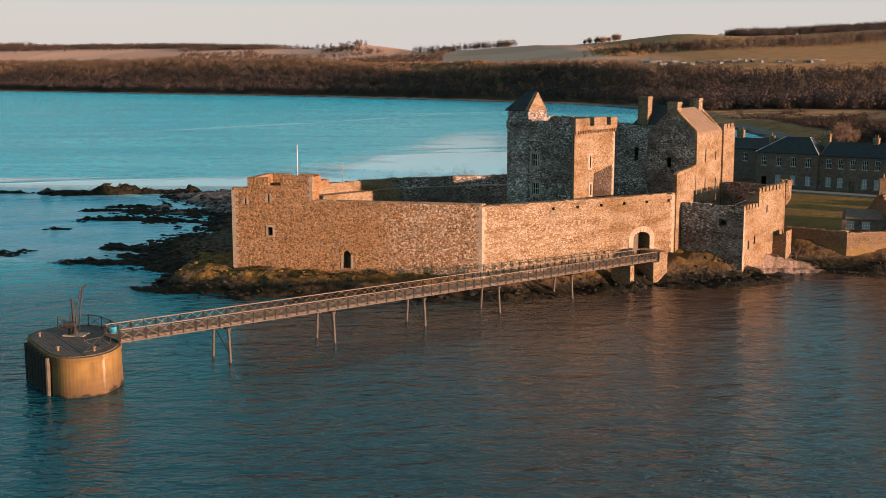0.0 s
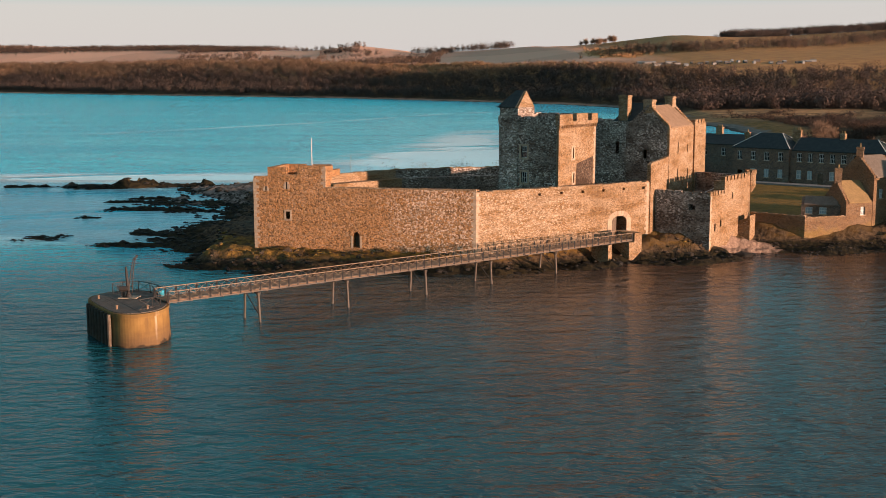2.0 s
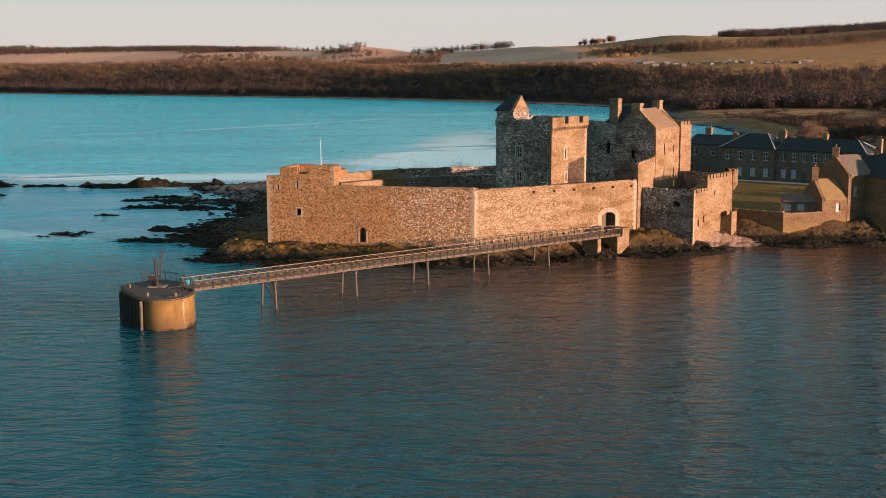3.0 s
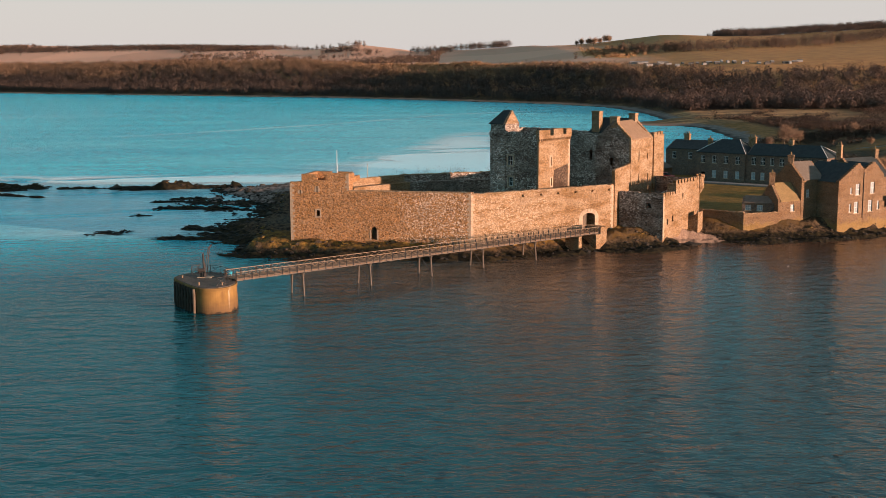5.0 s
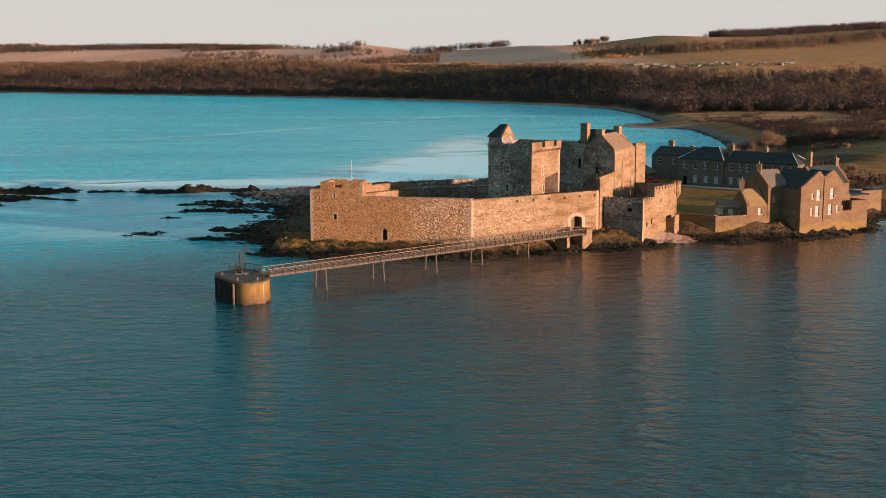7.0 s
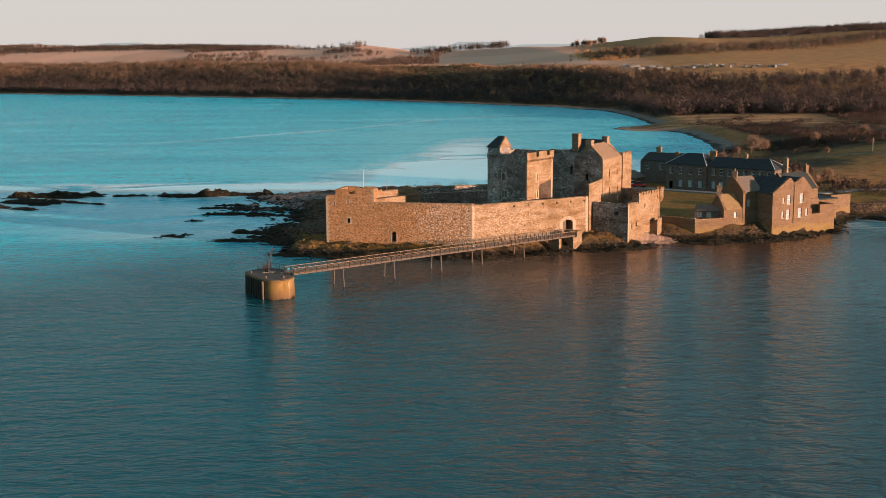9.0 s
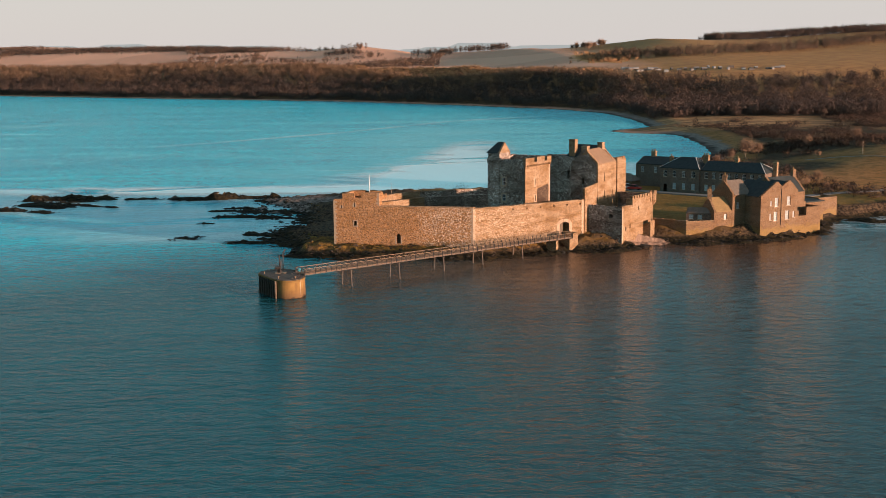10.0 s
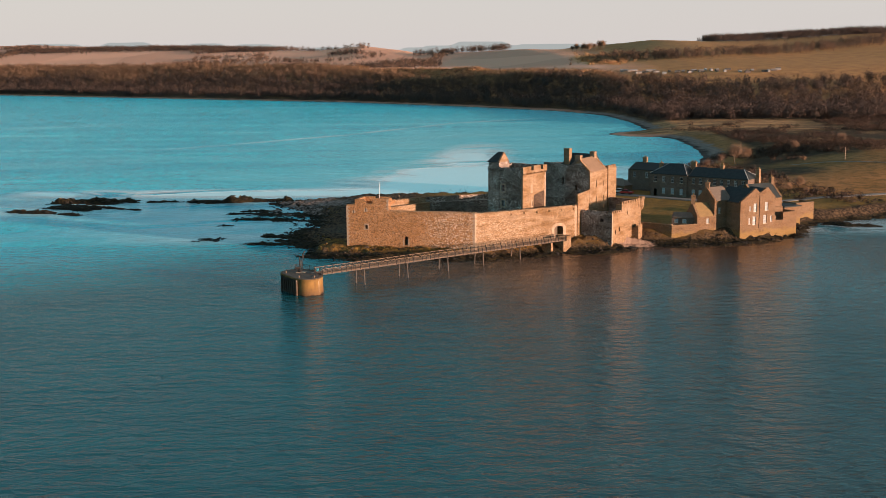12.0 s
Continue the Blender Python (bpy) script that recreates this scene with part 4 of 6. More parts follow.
def chimney(parent, x, y, z0, z1, w=1.0, d=0.9, ang=0.9, pots=0, mat=None):
    """A stack with a projecting cope and, where there are any, clay pots."""
    ca, sa = math.cos(ang), math.sin(ang)
    q = lambda u, v: (x + ca * u - sa * v, y + sa * u + ca * v)
    rect = lambda e: [q(-w / 2 - e, -d / 2 - e), q(w / 2 + e, -d / 2 - e), q(w / 2 + e, d / 2 + e), q(-w / 2 - e, d / 2 + e)]
    b = B()
    prism(b, rect(0), z0, z1 - 0.3)
    prism(b, rect(0.09), z1 - 0.3, z1 - 0.08)
    prism(b, rect(0.02), z1 - 0.08, z1)
    st = part("chimney", b, mat or STONE_WARM, parent)
    for k in range(pots):
        px, py = q((k - (pots - 1) / 2) * w / max(pots, 1), 0)
        b = B()
        tube(b, (px, py, z1), (px, py, z1 + 0.55), 0.13, 0.11, 8)
        part("chimney_pot", b, TILE_WARM, st)
    return st


crowsteps(sn, south, 7.3, 17.3, 3.8, 20.4, 12, 0.45)
crowsteps(sn, south, 0.3, 17.3, 3.8, 20.4, 12, 0.45, STONE_SHADE)
sgable = Face(sp(0, 10.0), sp(7.3, 10.0))
b = B()
sgable.poly(b, [(0, 17.2), (7.0, 17.2), (3.5, 20.4)], -0.6, 0.0)
part("gable", b, STONE_WARM, south)
crowsteps(sgable, south, 0.0, 17.3, 3.5, 20.4, 12, 0.03, None, -0.5)
chimney(south, *sp(3.6, 0.5), 19.2, 21.2, 1.5, 1.0, math.atan2(SA.y, SA.x))
chimney(south, *sp(3.5, 9.7), 19.4, 21.5, 1.3, 1.0, math.atan2(SA.y, SA.x))
sq = Face(sp(-0.25, 11.6), sp(-0.25, 17.2))
b = B()
prism(b, [sp(-0.25, 11.6), sp(-0.25, 17.2), sp(8, 17.2), sp(8, 11.6)], 1.5, 16.6)
sq.box(b, 0, 5.6, 0.0, 0.6, 16.6, 17.4)
crenels(sq, b, 17.4, 18.0, 0.6, 1.3, 0.5)
f = Face(sp(8, 11.6), sp(-0.25, 11.6))
f.box(b, 0, f.length, 0.0, 0.6, 16.6, 17.9)
part("turret", b, STONE_WARM, south, "crenellated corner turret in sun")
ew = Face(sp(21.0, 14.0), sp(6.5, 14.0))
b = B()
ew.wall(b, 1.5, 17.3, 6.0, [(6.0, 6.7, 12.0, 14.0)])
part("wall", b, STONE_SHADE, south, "shaded east wing wall")
b = B()
crenels(ew, b, 17.3, 17.75, 0.5, 1.2, 0.5, 0.0, 5.4)
part("parapet", b, STONE_SHADE, south)
b = B()
solid(b, [ew.at3(5.2, 0.3, 17.3), ew.at3(14.4, 0.3, 17.3), ew.at3(14.4, 3.2, 20.2), ew.at3(7.0, 3.2, 20.2)],
      [ew.at3(5.2, 5.8, 17.3), ew.at3(14.4, 5.8, 17.3), ew.at3(14.4, 3.3, 20.2), ew.at3(7.0, 3.3, 20.2)])
part("roof", b, SLATE, south, "dark green-grey slate roof")
cx, cy = ew.at(7.0, 1.0)
chimney(south, cx, cy, 17.3, 21.5, 1.7, 1.2, math.atan2(ew.a.y, ew.a.x))
# lit wall that climbs from the curtain to the tower
an = Face((34.6, 143.1), tuple(S0))
b = B()
an.poly(b, [(0, 1.5), (an.length, 1.5), (an.length, 13.1), (an.length * 0.6, 12.8), (0.5, 12.6), (0, 12.3)], 0.0, 0.55)
part("stair_wall", b, STONE_WARM, south, "sunlit wall stepping up to the tower")

# the spur: a lower forework with its own parapet
spur = thing("spur", "low crenellated stone forework beside the castle gate", "castle forework", 44, 146, 0)
P0, P1, P2, P3 = (35.6, 144.4), (42.2, 139.6), (50.0, 149.6), (52.0, 153.8)
f0, f1, f2 = Face(P0, P1), Face(P1, P2), Face(P2, P3)
b = B()
f0.wall(b, -0.4, 8.2, 1.6, [(5.0, 6.0, 6.1, 7.0)])
crenels(f0, b, 8.2, 8.75, 0.6, 1.0, 0.35)
part("wall", b, STONE_SHADE, spur, "dark shaded rubble wall")
b = B()
f1.wall(b, -0.4, 8.2, 1.6, [(1.6, 2.1, 3.2, 4.2), (3.6, 4.1, 3.6, 4.6), (7.6, 8.0, 7.2, 8.4 - 0.25)], 0.0, f1.length)
f1.box(b, 4.9, f1.length, 0.0, 1.6, 8.2, 9.9)
crenels(f1, b, 8.2, 8.8, 0.6, 0.75, 0.3, 0.0, 4.9)
crenels(f1, b, 9.9, 10.6, 0.6, 0.85, 0.4, 4.9)
f2.wall(b, 0.0, 9.9, 1.4, [(2.0, 2.5, 8.4, 9.4)])
crenels(f2, b, 9.9, 10.5, 0.6, 0.9, 0.4)
part("wall", b, STONE_WARM, spur)
quoins(f1, "quoin", spur, 0.8, 8.2, 0, 0.6, 0.42)
b = B()
Face(P3, (44.8, 160.6)).wall(b, 0.0, 9.9, 1.0)
prism(b, [(36.5, 146.0), (42.3, 141.6), (49.0, 150.5), (46, 157.5), (42.5, 155)], 0.0, 6.6)
part("terrace", b, STONE_SHADE, spur)
# corner turret on corbels, and the stair rail in the court
tx, ty = P3
b = B()
for z0, z1, r0, r1 in ((7.3, 8.2, 0.2, 0.75), (8.2, 10.0, 0.75, 0.75), (10.0, 10.2, 0.82, 0.82)):
    tube(b, (tx, ty, z0), (tx, ty, z1), r0, r1, 12)
for k in range(5):
    a0 = 2 * math.pi * k / 5
    bar(b, (tx + 0.62 * math.cos(a0), ty + 0.62 * math.sin(a0), 10.2), (tx + 0.62 * math.cos(a0), ty + 0.62 * math.sin(a0), 10.7), 0.45, 0.3)
part("bartizan", b, STONE_WARM, spur, "round corner turret on corbels")
rail_line = Face((44.6, 151.6), (49.2, 152.6))
b = B()
bar(b, rail_line.at3(0, 0, 7.6), rail_line.at3(rail_line.length, 0, 9.2), 0.08, 0.07)
for k in range(6):
    u = rail_line.length * k / 5
    bar(b, rail_line.at3(u, 0, 6.5), rail_line.at3(u, 0, 7.6 + 1.6 * k / 5), 0.06, 0.06)
part("stair_rail", b, WHITE, spur, "pale steel stair rail in the court")
low = Face((47.4, 148.6), (50.0, 146.8))
b = B()
low.poly(b, [(0, 0.0), (low.length, 0.0), (low.length, 4.6), (low.length - 0.9, 3.9), (0, 3.6)], 0.0, 2.4)
part("bastion", b, STONE_WARM, spur, "low stone block on the beach")

# ---- pier ----
pier = thing("pier", "long iron footbridge pier with lattice rails", "pier", 2, 113, 0)
L1 = Vector((-14.83, 98.42))
PU = Vector((0.776, 0.631))
PN = Vector((-0.631, 0.776))
U0, U1, DECK, WIDE = -10.1, 58.6, 3.45, 2.7
FALL = 0.6 / (U1 - U0)  # the deck slopes down to the gate
pp = lambda u, d, zz: (*(L1 + PU * u + PN * d), zz - FALL * (u - U0))
LEGS = [0.0, 11.15, 22.2, 32.45, 43.7]
b = B()
for d in (0.05, WIDE - 0.05):
    bar(b, pp(U0, d, DECK - 0.12), pp(U1, d, DECK - 0.1), 0.12, 0.14)
for k in range(40):
    u = U0 + (U1 - U0) * (k + 0.5) / 40
    bar(b, pp(u, 0, DECK - 0.2), pp(u, WIDE, DECK - 0.2), 0.1, 0.16)
part("girder", b, IRON, pier)
n = 228
plank = bpy.data.meshes.new("plank")
b = B()
bar(b, (0, 0.05, 0), (0, WIDE - 0.05, 0), 0.27, 0.06)
b.to_mesh(plank)
b.free()
plank.materials.append(PLANK)
ang = math.atan2(PU.y, PU.x)
for k in range(n):
    o = new("plank", plank)
    o.parent = pier
    o.matrix_local = Matrix.Translation(-pier.location) @ Matrix.Translation(pp(U0 + (U1 - U0) * (k + 0.5) / n, 0, DECK + random.uniform(-0.008, 0.008))) @ Matrix.Rotation(ang, 4, "Z")
RAIL = 0.92
BAYS = 60
for d in (0.0, WIDE):
    b = B()
    bar(b, pp(U0, d, DECK + RAIL), pp(U1, d, DECK + RAIL), 0.08, 0.07)
    part("handrail", b, IRON_TAN, pier)
    b = B()
    bar(b, pp(U0, d, DECK + 0.12), pp(U1, d, DECK + 0.12), 0.06, 0.06)
    part("kick_rail", b, IRON, pier)
    for k in range(BAYS + 1):
        u = U0 + (U1 - U0) * k / BAYS
        strong = k % 2 == 0
        b = B()
        bar(b, pp(u, d, DECK - 0.1), pp(u, d, DECK + RAIL), 0.2 if strong else 0.1, 0.1)
        part("post", b, IRON_DARK, pier)
        if k < BAYS:
            v = U0 + (U1 - U0) * (k + 1) / BAYS
            b = B()
            bar(b, pp(u, d - 0.012, DECK + 0.14), pp(v, d - 0.012, DECK + RAIL - 0.04), 0.018, 0.028)
            bar(b, pp(u, d + 0.012, DECK + RAIL - 0.04), pp(v, d + 0.012, DECK + 0.14), 0.018, 0.028)
            part("brace", b, IRON_TAN, pier)
for u in LEGS:
    for d, out in ((0.1, -0.35), (WIDE - 0.1, 0.35)):
        b = B()
        tube(b, pp(u, d, DECK - 0.3), pp(u, d + out, -1.5), 0.13, 0.13, 8)
        tube(b, pp(u, d, DECK - 0.75), pp(u, d, DECK - 0.3), 0.13, 0.28, 8)
        part("leg", b, IRON, pier)
    b = B()
    bar(b, pp(u, 0.1, 0.9), pp(u, WIDE - 0.1, DECK - 0.5), 0.07, 0.09)
    bar(b, pp(u, 0.0, DECK - 0.4), pp(u, WIDE, DECK - 0.4), 0.16, 0.2)
    part("cross_brace", b, IRON_DARK, pier)

head = thing("landing_stage", "stained concrete landing stage with dark timber fenders", "landing stage", -26.5, 93, 0)
outline = [(-30.9, 95.2), (-30.2, 93.6), (-27.3, 88.9), (-26.4, 88.1), (-25.4, 87.8), (-24.3, 88.1), (-23.4, 89.0), (-22.9, 90.2), (-22.8, 91.8), (-23.1, 93.4), (-24.2, 96.2), (-25.5, 98.6), (-27.6, 99.4), (-29.6, 98.6), (-30.7, 97.0)]
# the plan is rounded off between its corners
for _ in range(2):
    outline = [tuple(Vector(p).lerp(Vector(q), k)) for p, q in zip(outline, outline[1:] + outline[:1]) for k in (0.25, 0.75)]
b = B()
ctr = Vector((-26.5, 93.2))
outline = [tuple(ctr + (Vector(p) - ctr) * 1.06) for p in outline]
SIDE0, SIDE1 = [tuple(ctr + (Vector(p) - ctr) * 1.08) for p in ((-30.2, 93.6), (-27.3, 88.9))]
grow = lambda s: [tuple(ctr + (Vector(p) - ctr) * s) for p in outline]
solid(b, [(*p, -2.0) for p in grow(1.05)], [(*p, 2.75) for p in grow(1.0)])
part("wall", b, CONCRETE, head)
b = B()
prism(b, grow(1.02), 2.75, 3.15)
part("coping", b, CONCRETE, head)
# deck boards, cut to the rounded plan


def clipped(poly, w, lo, hi):
    """The piece of a convex plan polygon between two lines square to w."""
    for sign, lim in ((1, lo), (-1, -hi)):
        out = []
        for p, q in zip(poly, poly[1:] + poly[:1]):
            dp, dq = sign * Vector(p).dot(w) - lim, sign * Vector(q).dot(w) - lim
            if dp >= 0:
                out.append(p)
            if dp * dq < 0:
                out.append(tuple(Vector(p).lerp(Vector(q), dp / (dp - dq))))
        poly = out
        if len(poly) < 3:
            return []
    return poly


across = Vector((0.851, 0.525))
deck_plan = grow(0.955)
run = [Vector(p).dot(across) for p in deck_plan]
edge_at = min(run)
while edge_at < max(run) - 0.1:
    piece = clipped(deck_plan, across, edge_at, edge_at + 0.27)
    if piece:
        b = B()
        prism(b, piece, 3.1, 3.22 + random.uniform(-0.012, 0.012))
        part("deck_board", b, DECK_DARK, head)
    edge_at += 0.3
for k in range(8):
    q = Vector(SIDE0).lerp(Vector(SIDE1), k / 7)
    q += (q - ctr).normalized() * 0.22
    b = B()
    tube(b, (q.x, q.y, -1.5), (q.x, q.y, 3.0), 0.2, 0.18, 8)
    # the outermost pile takes paler timber, painted as the sunlit one
    part("fender", b, TIMBER if k == 7 else FENDER_SHADE, head)
b = B()
for z0 in (1.2, 2.6):
    p, q = Vector(SIDE0), Vector(SIDE1)
    bar(b, (*(p + (p - ctr).normalized() * 0.12), z0), (*(q + (q - ctr).normalized() * 0.12), z0), 0.2, 0.28)
part("waling", b, FENDER_SHADE, head)


def bollard(x, y, mat):
    b = B()
    tube(b, (x, y, 3.2), (x, y, 3.5), 0.11, 0.09, 8)
    tube(b, (x, y, 3.5), (x, y, 3.6), 0.17, 0.14, 8)
    return tagged(part("bollard", b, mat), "small mooring bollard standing on the pier deck", "bollard", "bollards on the pier head")


for x, y in ((-30.0, 94.9), (-27.0, 89.8), (-24.1, 89.6), (-24.6, 96.6)):
    bollard(x, y, STONE_SLAB)
crane = thing("hand_crane", "rusty hand crane with a leaning lattice jib", "crane", -27.22, 95.5, 3.2)
b = B()
prism(b, [(-28.12, 94.9), (-26.32, 94.6), (-26.12, 96.0), (-27.92, 96.3)], 3.2, 3.3)
part("base_plate", b, QUOIN, crane, "pale concrete base slab")
b = B()
tube(b, (-27.22, 95.5, 3.3), (-27.37, 95.5, 6.3), 0.17, 0.12, 8)
tube(b, (-27.22, 95.5, 3.3), (-27.22, 95.5, 3.6), 0.32, 0.24, 10)
part("mast", b, IRON_DARK, crane)
# the jib bends forward at its head
JIB = [(-27.0, 95.4, 3.7), (-26.9, 95.5, 4.9), (-26.75, 95.6, 6.1), (-26.58, 95.75, 7.0), (-26.3, 95.9, 7.35)]
for s in (-0.16, 0.16):
    b = B()
    for k, (p, q) in enumerate(zip(JIB, JIB[1:])):
        wp, wq = 1 - 0.15 * k, 1 - 0.15 * (k + 1)
        bar(b, (p[0] + s * wp, p[1], p[2]), (q[0] + s * wq, q[1], q[2]), 0.08, 0.08)
    part("jib", b, IRON_DARK, crane)
b = B()
for k in range(11):
    t0 = k / 10 * 3.98
    i, fr_ = int(t0), t0 - int(t0)
    p, q = Vector(JIB[i]).lerp(Vector(JIB[i + 1]), fr_), 0.16 * (1 - 0.15 * t0)
    bar(b, (p.x - q, p.y, p.z), (p.x + q, p.y, p.z + (0.22 if k % 2 else 0.0)), 0.045, 0.045)
part("lacing", b, IRON_DARK, crane)
b = B()
bar(b, (-27.67, 95.3, 3.3), (-27.67, 95.3, 4.3), 0.3, 0.3)
tube(b, (-28.02, 95.1, 4.2), (-27.12, 95.1, 4.2), 0.24, 0.24, 12)
part("winch", b, IRON_DARK, crane)
b = B()
for k in range(14):
    a0, a1 = 2 * math.pi * k / 14, 2 * math.pi * (k + 1) / 14
    bar(b, (-28.07, 95.1 + 0.42 * math.cos(a0), 4.2 + 0.42 * math.sin(a0)), (-28.07, 95.1 + 0.42 * math.cos(a1), 4.2 + 0.42 * math.sin(a1)), 0.05, 0.05)
part("hand_wheel", b, IRON_DARK, crane)


def railing(name, pts, zz, label, h=1.05):
    """A lattice rail along plan points."""
    r = thing(name, label, "railing", *pts[0], zz)
    for p, q in zip(pts, pts[1:]):
        b = B()
        bar(b, (*p, zz + h), (*q, zz + h), 0.06, 0.06)
        part("rail", b, IRON_DARK, r)
        b = B()
        bar(b, (*p, zz + 0.12), (*q, zz + 0.12), 0.05, 0.05)
        part("rail", b, IRON_DARK, r)
        b = B()
        bar(b, (*p, zz), (*p, zz + h), 0.08, 0.08)
        part("post", b, IRON_DARK, r)
        b = B()
        bar(b, (*p, zz + 0.1), (*q, zz + h), 0.03, 0.04)
        bar(b, (*p, zz + h), (*q, zz + 0.1), 0.03, 0.04)
        part("brace", b, IRON_DARK, r)
    return r


railing("railing", [(-29.3, 97.7), (-28.5, 98.6), (-27.0, 98.8), (-25.6, 97.8), (-24.4, 96.2), (-23.6, 95.0)], 3.2, "dark iron lattice rail round the pier head")
railing("railing", [(-23.3, 91.6), (-23.7, 90.0), (-24.7, 88.9)], 3.2, "short bent iron rail on the pier edge")

abut = thing("abutment", "stone landing block where the pier meets the gate", "abutment", 29, 137, 0)
b = B()
prism(b, [pp(57.6, -0.3, 0)[:2], pp(60.2, -0.3, 0)[:2], pp(60.2, 3.2, 0)[:2], pp(57.6, 3.2, 0)[:2]], -0.8, 2.6)
prism(b, [pp(58.7, -0.3, 0)[:2], pp(60.2, -0.3, 0)[:2], pp(60.2, 3.2, 0)[:2], pp(58.7, 3.2, 0)[:2]], 2.6, 3.75)
part("block", b, STONE_WARM, abut)
b = B()
prism(b, [pp(53.6, -0.1, 0)[:2], pp(54.3, -0.1, 0)[:2], pp(54.3, 2.8, 0)[:2], pp(53.6, 2.8, 0)[:2]], -0.8, 2.6)
part("pillar", b, STONE_WARM, abut)
b = B()
prism(b, [pp(55.5, 2.72, 0)[:2], pp(58.6, 2.72, 0)[:2], w2.at(gu + 1.3, -0.06), w2.at(gu - 1.3, -0.06)], 2.1, 2.8)
part("landing", b, PLANK, abut)


# ---- buildings on the shore ----
def block(parent, f, depth, z0, eave, ridge, mat, roof_mat, holes=(), hip0=0.0, hip1=0.0, roof_label="", over=0.2):
    """A building: front wall with openings on Face f, side and rear walls, and a pitched roof with its ridge along f."""
    b = B()
    f.wall(b, z0, eave, 0.45, holes)
    part("wall", b, mat, parent)
    b = B()
    f.box(b, 0, f.length, depth - 0.45, depth, z0, eave)
    for u in (0.0, f.length - 0.45):
        f.box(b, u, u + 0.45, 0.45, depth - 0.45, z0, eave)
        if (hip0 if u == 0 else hip1) == 0:
            solid(b, [f.at3(u, 0.0, eave), f.at3(u, depth, eave), f.at3(u, depth / 2, ridge)], [f.at3(u + 0.45, 0.0, eave), f.at3(u + 0.45, depth, eave), f.at3(u + 0.45, depth / 2, ridge)])
    part("wall", b, mat, parent)
    L = f.length
    ua, ub = (0.4 if hip0 == 0 else -over), (L - 0.4 if hip1 == 0 else L + over)
    th = 0.16
    for s in (-1, 1):
        d = -over if s < 0 else depth + over
        lo = [f.at3(ua, d, eave), f.at3(ub, d, eave), f.at3(ub - hip1, depth / 2, ridge), f.at3(ua + hip0, depth / 2, ridge)]
        b = B()
        solid(b, lo, [(x, y, q + th) for x, y, q in lo])
        part("roof", b, roof_mat, parent, roof_label)
    for hip, u, v in ((hip0, ua, ua + hip0), (hip1, ub, ub - hip1)):
        if hip:
            tri = [f.at3(u, -over, eave), f.at3(u, depth + over, eave), f.at3(v, depth / 2, ridge)]
            b = B()
            solid(b, tri, [(x, y, q + th) for x, y, q in tri])
            part("roof", b, roof_mat, parent, roof_label)
    b = B()
    f.box(b, 0.5, L - 0.5, 0.5, depth - 0.5, z0, z0 + 0.2)
    part("floor", b, DARK, parent)


def glaze(parent, f, holes, glass=None, upper=None):
    """Sash windows with sills; upper: the glass of those on the first floor."""
    for h in holes:
        b = B()
        f.box(b, h[0] - 0.12, h[1] + 0.12, -0.05, 0.2, h[2] - 0.14, h[2])
        part("sill", b, QUOIN, parent)
        sash(f, parent, *h, depth=0.14, cols=3, glass=upper if upper and h[2] > 6 else glass)


GLASS_DIM = Mat("dim_window_glass", 0.2, 0.5).color((0.3, 0.31, 0.31)).m
bar_dir = Vector((0.74, -0.673))
barracks = thing("barracks", "long two-storey grey stone barracks with slate roofs", "barracks", 80, 218, 2.5)
F1 = Vector((69.6, 224.6))
fb = Face(tuple(F1), tuple(F1 + bar_dir * 12.4))
hs = [(1.0 + 3.0 * k, 2.1 + 3.0 * k, zz, zz + 1.75) for k in range(4) for zz in (3.6, 7.1) if not (k == 0 and zz < 4)] + [(1.1, 2.2, 2.7, 4.9)]
block(barracks, fb, 10.0, 2.5, 9.5, 12.4, STONE_DULL, SLATE, hs, 4.0, 4.0)
glaze(barracks, fb, hs[:-1], None, GLASS_DARK)
fl = Face(tuple(Vector((66.0, 242.0))), tuple(Vector((66.0, 242.0)) + bar_dir * 16))
hs = [(1.8, 2.9, 6.9, 8.6), (6.3, 7.4, 6.9, 8.6)]
block(barracks, fl, 9.0, 2.5, 9.3, 11.3, STONE_DULL, SLATE, hs)
glaze(barracks, fl, hs, None, GLASS_DARK)
F3 = F1 + bar_dir * 12.4 + Vector((0.4, 0.45))
fr = Face(tuple(F3), tuple(F3 + bar_dir * 19.5))
hs = [(1.4 + 2.3 * k, 2.45 + 2.3 * k, zz, zz + 1.75) for k in range(8) for zz in (3.6, 7.1) if not (k in (2, 6) and zz < 4)]
dr = [(1.4 + 2.3 * k, 2.5 + 2.3 * k, 2.6, 4.9) for k in (2, 6)]
block(barracks, fr, 8.5, 2.5, 9.3, 11.7, STONE_DULL, SLATE, hs + dr, 0, 3.5)
glaze(barracks, fr, hs, None, GLASS_DARK)
for h in dr:
    b = B()
    fr.box(b, h[0], h[1], 0.2, 0.26, h[2], h[3])
    part("door", b, TIMBER, barracks)
chimney(barracks, *fl.at(3.6, 4.5), 10.6, 13.0, 1.5, 0.8, math.atan2(bar_dir.y, bar_dir.x), 3)
chimney(barracks, *fb.at(0.8, 5.0), 10.8, 12.6, 0.9, 0.8, math.atan2(bar_dir.y, bar_dir.x), 1)
chimney(barracks, *fb.at(11.3, 6.2), 10.4, 13.3, 1.8, 0.8, math.atan2(bar_dir.y, bar_dir.x), 3)
chimney(barracks, *fr.at(9.2, 4.2), 11.0, 12.9, 1.0, 0.8, math.atan2(bar_dir.y, bar_dir.x), 2)

